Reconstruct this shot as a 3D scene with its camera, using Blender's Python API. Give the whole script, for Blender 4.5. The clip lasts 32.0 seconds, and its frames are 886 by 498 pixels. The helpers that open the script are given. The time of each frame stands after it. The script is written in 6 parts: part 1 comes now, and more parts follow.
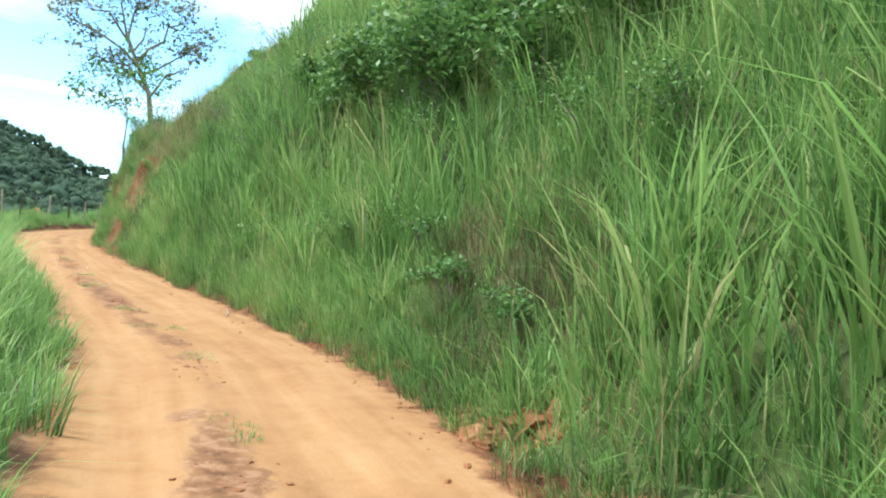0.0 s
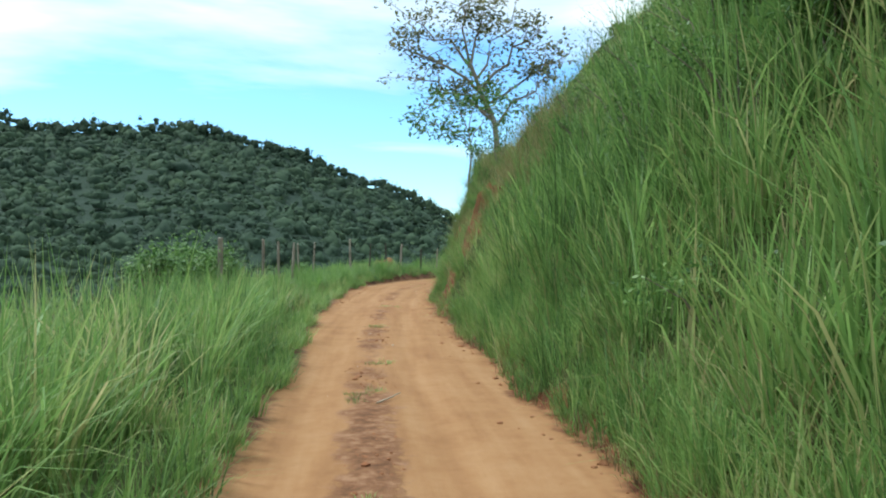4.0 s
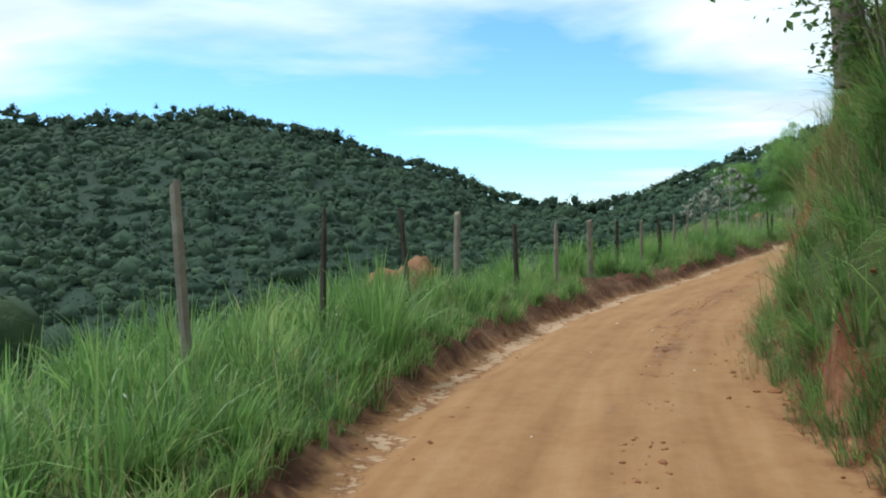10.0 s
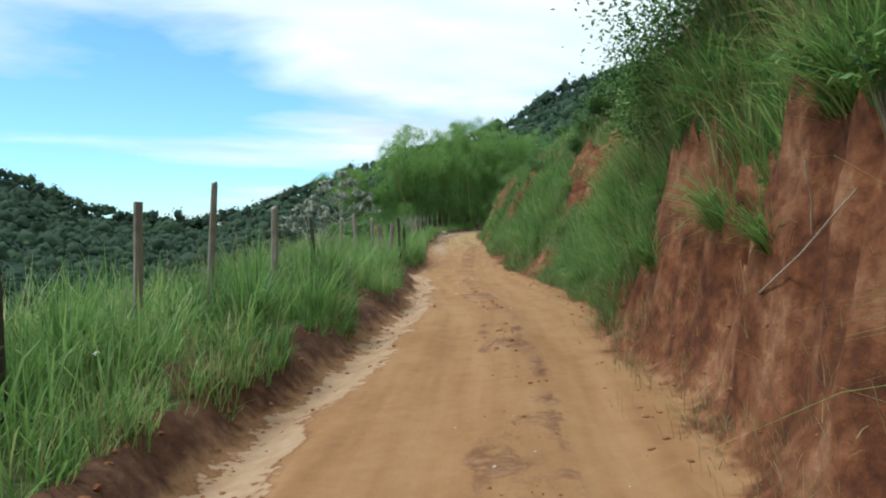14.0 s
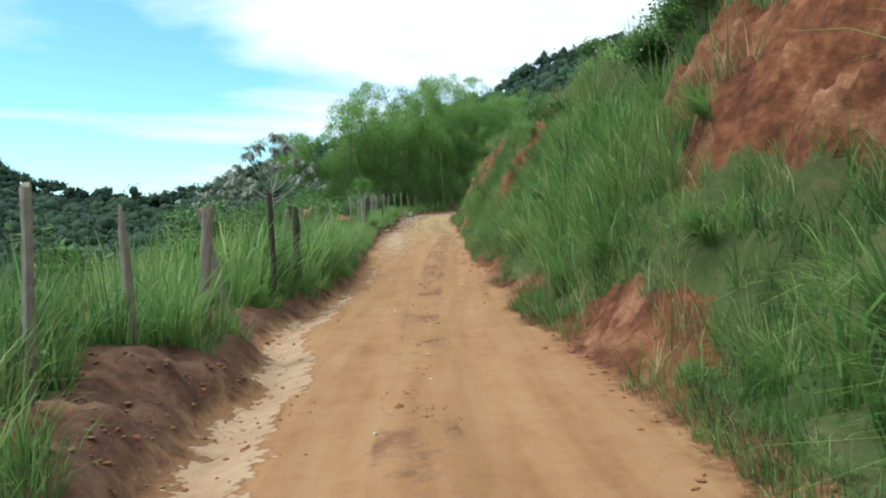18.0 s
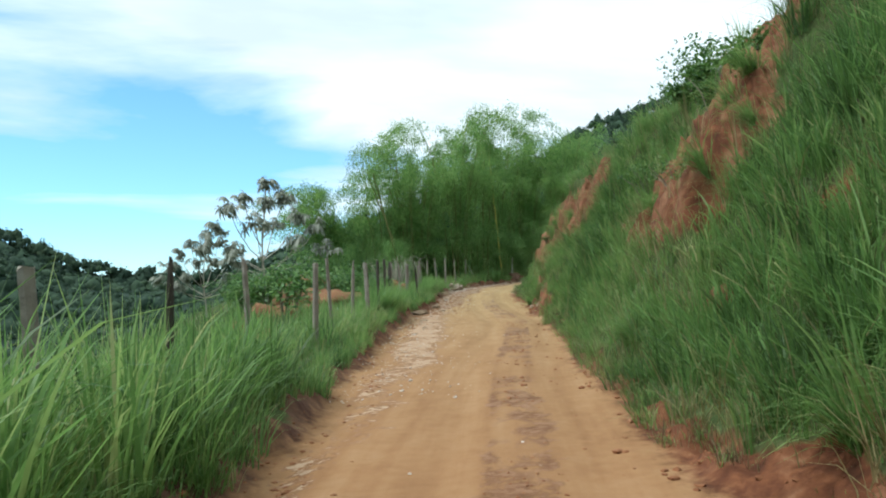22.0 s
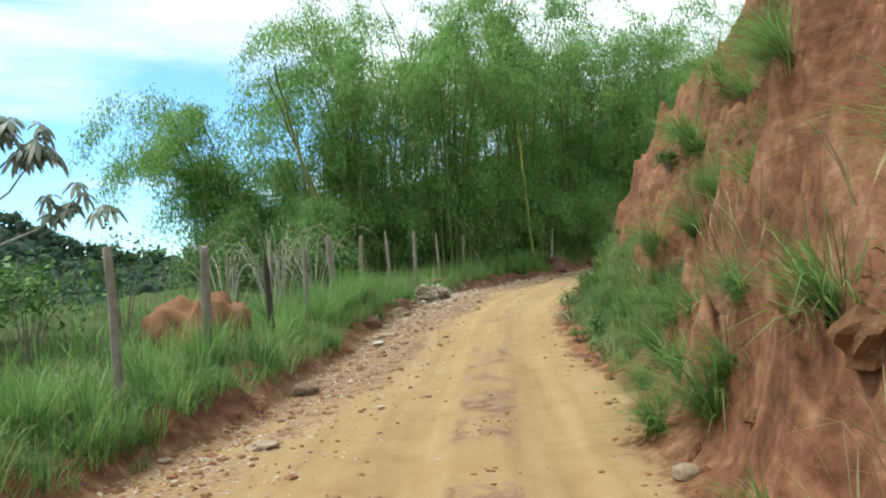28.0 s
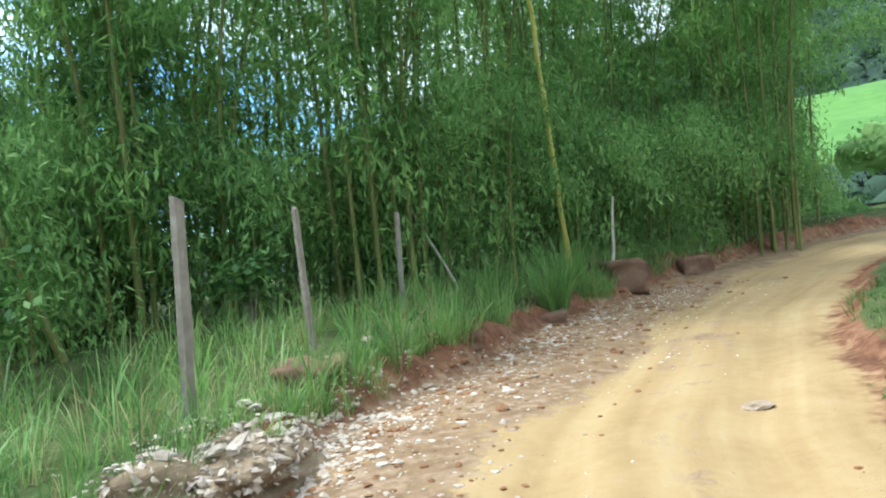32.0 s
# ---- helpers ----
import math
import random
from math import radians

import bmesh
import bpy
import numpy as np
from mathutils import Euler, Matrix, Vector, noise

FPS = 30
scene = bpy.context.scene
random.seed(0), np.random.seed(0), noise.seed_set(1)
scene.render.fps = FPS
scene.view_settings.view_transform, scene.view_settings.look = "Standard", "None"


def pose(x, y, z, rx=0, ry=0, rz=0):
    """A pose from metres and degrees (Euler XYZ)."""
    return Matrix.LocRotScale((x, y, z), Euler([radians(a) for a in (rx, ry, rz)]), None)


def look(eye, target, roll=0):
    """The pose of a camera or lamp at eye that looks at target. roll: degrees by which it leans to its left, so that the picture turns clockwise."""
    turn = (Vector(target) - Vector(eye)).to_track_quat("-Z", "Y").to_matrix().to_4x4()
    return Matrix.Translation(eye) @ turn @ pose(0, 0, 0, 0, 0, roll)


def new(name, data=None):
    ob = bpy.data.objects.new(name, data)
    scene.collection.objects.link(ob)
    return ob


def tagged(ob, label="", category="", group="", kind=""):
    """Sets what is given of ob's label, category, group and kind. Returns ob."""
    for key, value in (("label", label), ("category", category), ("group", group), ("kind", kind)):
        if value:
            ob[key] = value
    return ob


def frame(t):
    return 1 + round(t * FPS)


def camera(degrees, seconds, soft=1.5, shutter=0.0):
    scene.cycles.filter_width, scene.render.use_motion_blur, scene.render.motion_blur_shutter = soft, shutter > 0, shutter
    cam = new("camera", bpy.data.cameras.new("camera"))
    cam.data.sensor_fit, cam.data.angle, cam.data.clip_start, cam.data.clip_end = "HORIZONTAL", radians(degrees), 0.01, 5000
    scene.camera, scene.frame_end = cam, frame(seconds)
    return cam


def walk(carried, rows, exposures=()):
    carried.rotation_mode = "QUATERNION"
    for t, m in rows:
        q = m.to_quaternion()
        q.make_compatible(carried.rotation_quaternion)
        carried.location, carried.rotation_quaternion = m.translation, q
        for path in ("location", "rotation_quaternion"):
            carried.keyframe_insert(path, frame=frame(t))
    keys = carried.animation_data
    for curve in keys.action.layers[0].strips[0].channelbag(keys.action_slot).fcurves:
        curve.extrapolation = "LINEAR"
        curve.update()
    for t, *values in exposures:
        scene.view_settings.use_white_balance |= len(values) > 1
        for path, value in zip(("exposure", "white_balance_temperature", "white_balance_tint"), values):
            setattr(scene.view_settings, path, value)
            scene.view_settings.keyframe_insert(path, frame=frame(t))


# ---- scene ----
cam = camera(56.37, 32.0, soft=2.0)
# seconds, eye, heading to the left of +y, pitch, roll in degrees
PATH = [
    (0.0, 0.000, 0.001, 0.002, -27.42, -1.64, 4.39),
    (0.5, 0.073, 0.557, 0.052, -25.92, -0.35, 4.71),
    (1.0, 0.188, 0.952, 0.044, -23.81, -0.65, -2.14),
    (1.5, 0.367, 1.398, 0.047, -21.92, -0.17, -0.10),
    (2.0, 0.741, 2.151, 0.050, -21.15, -0.40, -1.87),
    (2.5, 1.190, 3.470, 0.018, -19.08, 0.46, -5.51),
    (3.0, 1.518, 5.276, 0.013, -15.67, 0.86, 0.33),
    (3.5, 1.840, 7.440, -0.027, -9.01, 0.94, 2.61),
    (4.0, 1.970, 9.832, -0.069, -3.03, -0.25, 1.19),
    (4.5, 1.897, 12.451, -0.142, 2.79, -1.11, -1.25),
    (6.5, 1.329, 24.583, -0.247, 4.45, -0.87, -0.75),
    (7.0, 1.347, 27.792, -0.251, 4.35, -0.67, -1.76),
    (7.5, 1.360, 31.047, -0.227, 3.72, -0.66, 0.21),
    (8.0, 1.425, 34.448, -0.253, 1.57, -2.71, 3.43),
    (8.5, 1.452, 37.824, -0.299, 1.87, -1.68, 0.17),
    (9.0, 1.456, 41.162, -0.320, 2.51, -1.11, 1.69),
    (9.5, 1.547, 44.539, -0.369, 2.02, -1.71, 1.19),
    (10.0, 1.801, 47.989, -0.386, -0.05, -1.43, -1.84),
    (10.5, 2.244, 51.505, -0.429, -2.97, -1.86, -1.28),
    (11.0, 3.053, 54.975, -0.466, -7.06, -1.61, -2.24),
    (11.5, 3.946, 58.246, -0.466, -12.79, -1.45, 2.98),
    (12.0, 5.019, 61.265, -0.438, -18.06, -1.57, 1.24),
    (12.5, 6.240, 64.075, -0.472, -22.65, -1.53, 1.78),
    (13.0, 7.497, 66.731, -0.513, -24.95, -1.39, 2.03),
    (13.5, 8.700, 69.265, -0.540, -24.33, -1.53, -2.02),
    (14.0, 9.990, 71.560, -0.576, -26.27, -1.12, -1.89),
    (14.5, 11.101, 73.580, -0.681, -26.31, -0.85, -0.39),
    (16.5, 15.653, 81.431, -0.300, -28.89, -1.69, -0.66),
    (17.0, 16.827, 83.609, -0.315, -29.08, -1.78, -0.72),
    (17.5, 17.950, 85.847, -0.350, -29.78, -1.79, 1.47),
    (18.0, 19.085, 88.090, -0.338, -28.01, -2.63, -1.59),
    (18.5, 20.213, 90.314, -0.332, -26.87, -2.41, 0.26),
    (19.0, 21.236, 92.467, -0.336, -26.12, -2.27, -0.76),
    (19.5, 22.234, 94.620, -0.372, -24.37, -2.31, -0.38),
    (20.0, 23.249, 96.710, -0.404, -23.83, -2.38, -2.51),
    (20.5, 24.300, 98.816, -0.474, -25.17, -1.89, -0.95),
    (21.0, 25.356, 100.901, -0.463, -26.26, -1.88, 0.90),
    (21.5, 26.418, 102.912, -0.449, -25.69, -0.68, -2.65),
    (22.0, 27.502, 104.783, -0.445, -24.60, 2.54, -2.88),
    (22.5, 28.536, 106.672, -0.418, -25.45, 3.14, 2.79),
    (23.0, 29.532, 108.522, -0.393, -26.25, 3.26, -0.28),
    (23.5, 30.499, 110.320, -0.350, -26.22, 4.11, -0.48),
    (24.0, 31.442, 112.106, -0.319, -25.30, 2.25, -3.64),
    (24.5, 32.453, 114.061, -0.260, -24.50, 1.72, -5.52),
    (26.5, 37.697, 122.646, 0.064, -18.67, 1.53, -6.00),
    (27.0, 38.970, 124.976, 0.087, -19.60, 1.91, -3.48),
    (27.5, 40.211, 127.422, 0.128, -21.78, 1.40, -6.24),
    (28.0, 41.438, 129.989, 0.198, -22.11, 1.18, -3.63),
    (28.5, 42.558, 132.572, 0.204, -22.47, 0.77, -3.94),
    (29.0, 43.639, 135.270, 0.051, -22.62, -1.20, -4.89),
    (29.5, 44.765, 137.793, 0.145, -22.14, -1.96, 0.74),
    (30.0, 45.856, 140.175, 0.230, -22.59, -2.31, 6.88),
    (30.5, 46.979, 142.379, 0.269, -22.41, -3.58, 5.59),
    (31.0, 48.055, 144.426, 0.313, -20.51, -3.65, 0.92),
    (31.5, 49.062, 146.303, 0.478, -21.72, 0.04, 6.63),
    (32.0, 49.954, 147.961, 0.760, -23.31, 0.06, -5.32),
]


def carried_pose(x, y, z, yaw, pitch, roll):
    a, p = radians(yaw), radians(pitch)
    ahead = Vector((-math.sin(a) * math.cos(p), math.cos(a) * math.cos(p), math.sin(p)))
    return look((x, y, z), Vector((x, y, z)) + ahead, roll)


walk(cam, [(t, carried_pose(*p)) for t, *p in PATH], [(t, e, 6050 + 280 * max(0, 1 - abs(t - 27.7) / 2.5) - 240 * max(0, 1 - abs(t - 19.5) / 3.5) - 400 * min(1, max(0, t - 29) / 3), 0.0) for t, e in ((0.0, 1.56), (2.5, 1.14), (4.0, 0.77), (7.0, 0.64), (8.3, 0.72), (9.6, 0.55), (13, 0.46), (15.5, 0.51), (18, 0.70), (20, 0.77), (22, 0.58), (24.0, 0.50), (28.0, 0.88), (29.0, 1.07), (30.0, 1.13), (31.0, 1.07), (32.0, 1.5))])

# ---- sky and sun ----
SUN_EL, SUN_AZ = radians(58), radians(292)
world = bpy.data.worlds.new("sky")
scene.world = world
world.use_nodes = True
wn, wl = world.node_tree.nodes, world.node_tree.links
wn.clear()
w_out = wn.new("ShaderNodeOutputWorld")
w_bg = wn.new("ShaderNodeBackground")
w_sky = wn.new("ShaderNodeTexSky")
w_sky.sky_type, w_sky.sun_disc = "NISHITA", False
w_sky.sun_elevation, w_sky.sun_rotation = SUN_EL, SUN_AZ
w_sky.air_density, w_sky.dust_density, w_sky.ozone_density = 1.0, 0.15, 3.0
w_co = wn.new("ShaderNodeTexCoord")
w_sep = wn.new("ShaderNodeSeparateXYZ")
wl.new(w_co.outputs["Generated"], w_sep.inputs[0])


def wmath(op, a, b=None):
    n = wn.new("ShaderNodeMath")
    n.operation = op
    for i, v in enumerate((a, b)):
        if v is None:
            continue
        if isinstance(v, (int, float)):
            n.inputs[i].default_value = v
        else:
            wl.new(v, n.inputs[i])
    return n.outputs[0]


# clouds lie on a flat layer: the direction is divided by its height
w_up = wmath("ADD", wmath("MAXIMUM", w_sep.outputs[2], 0.0), 0.12)
w_cu = wmath("DIVIDE", w_sep.outputs[0], w_up)
w_cv = wmath("DIVIDE", w_sep.outputs[1], w_up)
w_cmb = wn.new("ShaderNodeCombineXYZ")
wl.new(w_cu, w_cmb.inputs[0])
wl.new(w_cv, w_cmb.inputs[1])
w_map = wn.new("ShaderNodeMapping")
w_map.inputs["Location"].default_value = (0.35, 0.9, 0.0)
w_map.inputs["Rotation"].default_value = (0, 0, radians(24))
w_map.inputs["Scale"].default_value = (0.42, 0.75, 1.0)
wl.new(w_cmb.outputs[0], w_map.inputs[0])
w_noise = wn.new("ShaderNodeTexNoise")
w_noise.inputs["Scale"].default_value = 1.0
w_noise.inputs["Detail"].default_value = 7.0
w_noise.inputs["Roughness"].default_value = 0.52
w_noise.inputs["Distortion"].default_value = 0.35
wl.new(w_map.outputs[0], w_noise.inputs["Vector"])
# less cloud in the opening over the valley, more overhead
w_dot = wn.new("ShaderNodeVectorMath")
w_dot.operation = "DOT_PRODUCT"
wl.new(w_co.outputs["Generated"], w_dot.inputs[0])
w_dot.inputs[1].default_value = (-0.12, 0.975, 0.18)
w_gap = wn.new("ShaderNodeMapRange")
wl.new(w_dot.outputs["Value"], w_gap.inputs["Value"])
for key, val in (("From Min", 0.86), ("From Max", 0.975), ("To Min", 0.06), ("To Max", -0.125)):
    w_gap.inputs[key].default_value = val
w_high = wn.new("ShaderNodeMapRange")
wl.new(w_sep.outputs[2], w_high.inputs["Value"])
for key, val in (("From Min", 0.16), ("From Max", 0.32), ("To Min", 0.0), ("To Max", 0.24)):
    w_high.inputs[key].default_value = val
w_cover = wmath("ADD", wmath("ADD", w_noise.outputs[0], w_gap.outputs[0]), w_high.outputs[0])
w_ramp = wn.new("ShaderNodeValToRGB")
w_ramp.color_ramp.elements[0].position, w_ramp.color_ramp.elements[1].position = 0.44, 0.60
wl.new(w_cover, w_ramp.inputs[0])
w_mix = wn.new("ShaderNodeMix")
w_mix.data_type = "RGBA"
wl.new(w_ramp.outputs[0], w_mix.inputs[0])
w_tint = wn.new("ShaderNodeMix")
w_tint.data_type, w_tint.blend_type = "RGBA", "MULTIPLY"
w_tint.inputs[0].default_value = 1.0
wl.new(w_sky.outputs[0], w_tint.inputs[6])
w_tint.inputs[7].default_value = (0.64, 0.83, 1.0, 1)
wl.new(w_tint.outputs[2], w_mix.inputs[6])
w_soft = wn.new("ShaderNodeTexNoise")
w_soft.inputs["Scale"].default_value, w_soft.inputs["Detail"].default_value = 2.3, 5.0
wl.new(w_map.outputs[0], w_soft.inputs["Vector"])
w_shade = wn.new("ShaderNodeValToRGB")
w_shade.color_ramp.elements[0].position, w_shade.color_ramp.elements[1].position = 0.36, 0.64
w_shade.color_ramp.elements[0].color, w_shade.color_ramp.elements[1].color = (0.68, 0.73, 0.79, 1), (0.95, 0.98, 1.01, 1)
wl.new(w_soft.outputs[0], w_shade.inputs[0])
w_white = wn.new("ShaderNodeMix")
w_white.data_type, w_white.blend_type = "RGBA", "MULTIPLY"
w_white.inputs[0].default_value = 1.0
wl.new(w_shade.outputs[0], w_white.inputs[6])
w_white.inputs[7].default_value = (5.7, 5.8, 5.9, 1)
wl.new(w_white.outputs[2], w_mix.inputs[7])
wl.new(w_mix.outputs[2], w_bg.inputs[0])
w_bg.inputs[1].default_value = 0.15
wl.new(w_bg.outputs[0], w_out.inputs[0])

sun = new("sun", bpy.data.lights.new("sun", "SUN"))
sun.data.energy, sun.data.angle, sun.data.color = 2.3, radians(10), (1.0, 0.97, 0.92)
sun.matrix_world = look((0, 0, 60), (-60 * math.sin(SUN_AZ) / math.tan(SUN_EL), -60 * math.cos(SUN_AZ) / math.tan(SUN_EL), 0))

# the middle of the road: metres along it, x, y, eye height of a driver
CENTRE = [
    (-30.0, -8.73, -28.70, 0.00),
    (-20.0, -5.82, -19.13, 0.00),
    (-14.0, -4.07, -13.39, 0.00),
    (-8.0, -2.33, -7.65, 0.00),
    (-2.0, -0.58, -1.91, 0.00),
    (4.0, 1.11, 3.84, 0.02),
    (10.0, 1.80, 9.79, -0.07),
    (16.0, 1.73, 15.79, -0.16),
    (22.0, 1.49, 21.79, -0.22),
    (28.0, 1.38, 27.78, -0.24),
    (34.0, 1.41, 33.78, -0.26),
    (40.0, 1.50, 39.78, -0.31),
    (46.0, 1.81, 45.77, -0.37),
    (52.0, 2.57, 51.72, -0.42),
    (58.0, 3.97, 57.55, -0.45),
    (64.0, 6.00, 63.20, -0.48),
    (70.0, 8.51, 68.65, -0.54),
    (76.0, 11.34, 73.93, -0.57),
    (82.0, 14.35, 79.13, -0.38),
    (88.0, 17.29, 84.37, -0.24),
    (94.0, 19.81, 89.81, -0.33),
    (100.0, 22.37, 95.20, -0.40),
    (106.0, 25.14, 100.50, -0.38),
    (112.0, 28.02, 105.77, -0.36),
    (118.0, 30.89, 111.03, -0.27),
    (124.0, 33.76, 116.31, -0.12),
    (130.0, 36.82, 121.46, 0.03),
    (136.0, 39.78, 126.69, 0.12),
    (142.0, 42.32, 132.13, 0.14),
    (148.0, 44.74, 137.62, 0.17),
    (154.0, 47.35, 143.02, 0.33),
    (160.0, 50.18, 148.31, 0.78),
    (166.0, 53.69, 153.17, 1.02),
    (172.0, 57.99, 157.34, 1.26),
    (178.0, 62.95, 160.70, 1.50),
    (184.0, 68.42, 163.15, 1.74),
    (190.0, 74.23, 164.61, 1.98),
    (196.0, 80.20, 165.05, 2.22),
]
C = np.array(CENTRE)
CS = C[:, 0]


def table(s, rows):
    a = np.array(rows, float)
    return np.interp(s, a[:, 0], a[:, 1])


EYE = 1.75
LEFT = [(-30, -1.4), (0, -1.3), (14, -1.2), (22, -1.1), (32, -1.6), (40, -1.7), (50, -2.3), (60, -2.5), (72, -2.5), (82, -2.2), (90, -1.8), (100, -1.7), (105, -2.3),
        (113, -2.0), (124, -2.6), (135, -3.5), (145, -3.6), (150, -2.9), (160, -2.7), (166, -2.7), (170, -2.4), (175, -2.1), (182, -2.3), (205, -2.6)]
RIGHT = [(-30, 2.0), (10, 2.0), (20, 2.1), (30, 1.9), (36, 1.6), (50, 1.8), (60, 1.4), (75, 1.6), (85, 1.5), (92, 2.1), (100, 2.3), (106, 1.8), (115, 1.6), (125, 1.2),
         (135, 1.0), (142, 1.1), (150, 1.9), (154, 1.6), (157, 1.4), (161, 1.65), (175, 1.6), (205, 1.6)]
# bank: height of the steep face, and its rise per metre
CREST = [(-30, 9), (30, 9), (37, 7.2), (42, 5.2), (48, 5.4), (54, 6.2), (60, 6.5), (80, 7), (92, 6), (100, 6.5), (112, 6.0), (122, 6.2), (130, 5.3), (139, 5.2), (144, 5.4), (152, 5.5), (158, 4.6), (166, 2.2), (175, 1.2), (205, 0.8)]
STEEP = [(-30, 1.5), (12, 1.5), (20, 1.6), (36, 1.65), (44, 2.2), (48, 3.4), (55, 3.4), (61, 2.2), (70, 2.5), (77, 2.7), (84, 2.7), (90, 1.7), (100, 1.7), (112, 1.5), (122, 1.9), (130, 1.8), (138, 1.9), (145, 2.2), (152, 2.3), (158, 2.0), (163, 1.4), (175, 0.8), (205, 0.6)]
# width of the gentle foot of the bank
TOE = [(-30, 0.5), (8, 1.0), (16, 0.8), (24, 0.3), (88, 0.3), (92, 0.8), (110, 0.9), (128, 1.1), (140, 0.3), (146, 0.4), (154, 0.8), (162, 1.2), (205, 1.4)]
# where the ground beyond the fence begins to fall
BRINK = [(-30, -5.0), (120, -5.0), (140, -6.5), (152, -12), (165, -18), (205, -18)]


def xy_axes(s):
    x, y = np.interp(s, CS, C[:, 1]), np.interp(s, CS, C[:, 2])
    e = 1.5
    tx, ty = np.interp(s + e, CS, C[:, 1]) - np.interp(s - e, CS, C[:, 1]), np.interp(s + e, CS, C[:, 2]) - np.interp(s - e, CS, C[:, 2])
    n = np.hypot(tx, ty) + 1e-9
    return x, y, tx / n, ty / n


def wave(x, y, seed=0.0):
    """A cheap smooth field, about -1 to 1."""
    v = np.sin(x * 1.0 + 1.7 * np.sin(y * 0.6 + seed)) + np.sin(y * 1.3 + 1.3 * np.sin(x * 0.8 + 2.1 * seed)) + 0.6 * np.sin(2.3 * x + 1.1 * y + seed)
    return v / 2.6


def lattice(x, y, seed=0):
    """Smooth noise over a lattice of hashed values, 0 to 1."""
    xi, yi = np.floor(x), np.floor(y)
    fx, fy = x - xi, y - yi
    fx, fy = fx * fx * (3 - 2 * fx), fy * fy * (3 - 2 * fy)

    def cell(a, b):
        v = np.sin(a * 127.1 + b * 311.7 + seed * 74.7) * 43758.5453
        return v - np.floor(v)

    low = cell(xi, yi) * (1 - fx) + cell(xi + 1, yi) * fx
    high = cell(xi, yi + 1) * (1 - fx) + cell(xi + 1, yi + 1) * fx
    return low * (1 - fy) + high * fy


def crags(s, h):
    """Broken relief of a raw earth face: blocks, ledges and crevices, in metres outward."""
    bend = lattice(s * 0.8, h * 0.8, 3) * 1.6
    block = 1 - np.abs(2 * lattice(s * 1.05 + bend, h * 0.75, 1) - 1)
    ledge = 1 - np.abs(2 * lattice(s * 2.6, h * 2.2 + bend, 2) - 1)
    crumb = lattice(s * 6.5, h * 6.0, 4) + 0.6 * lattice(s * 13.0, h * 12.0, 5)
    return 0.46 * (block - 0.55) + 0.22 * (ledge - 0.5) + 0.10 * (crumb - 0.8)


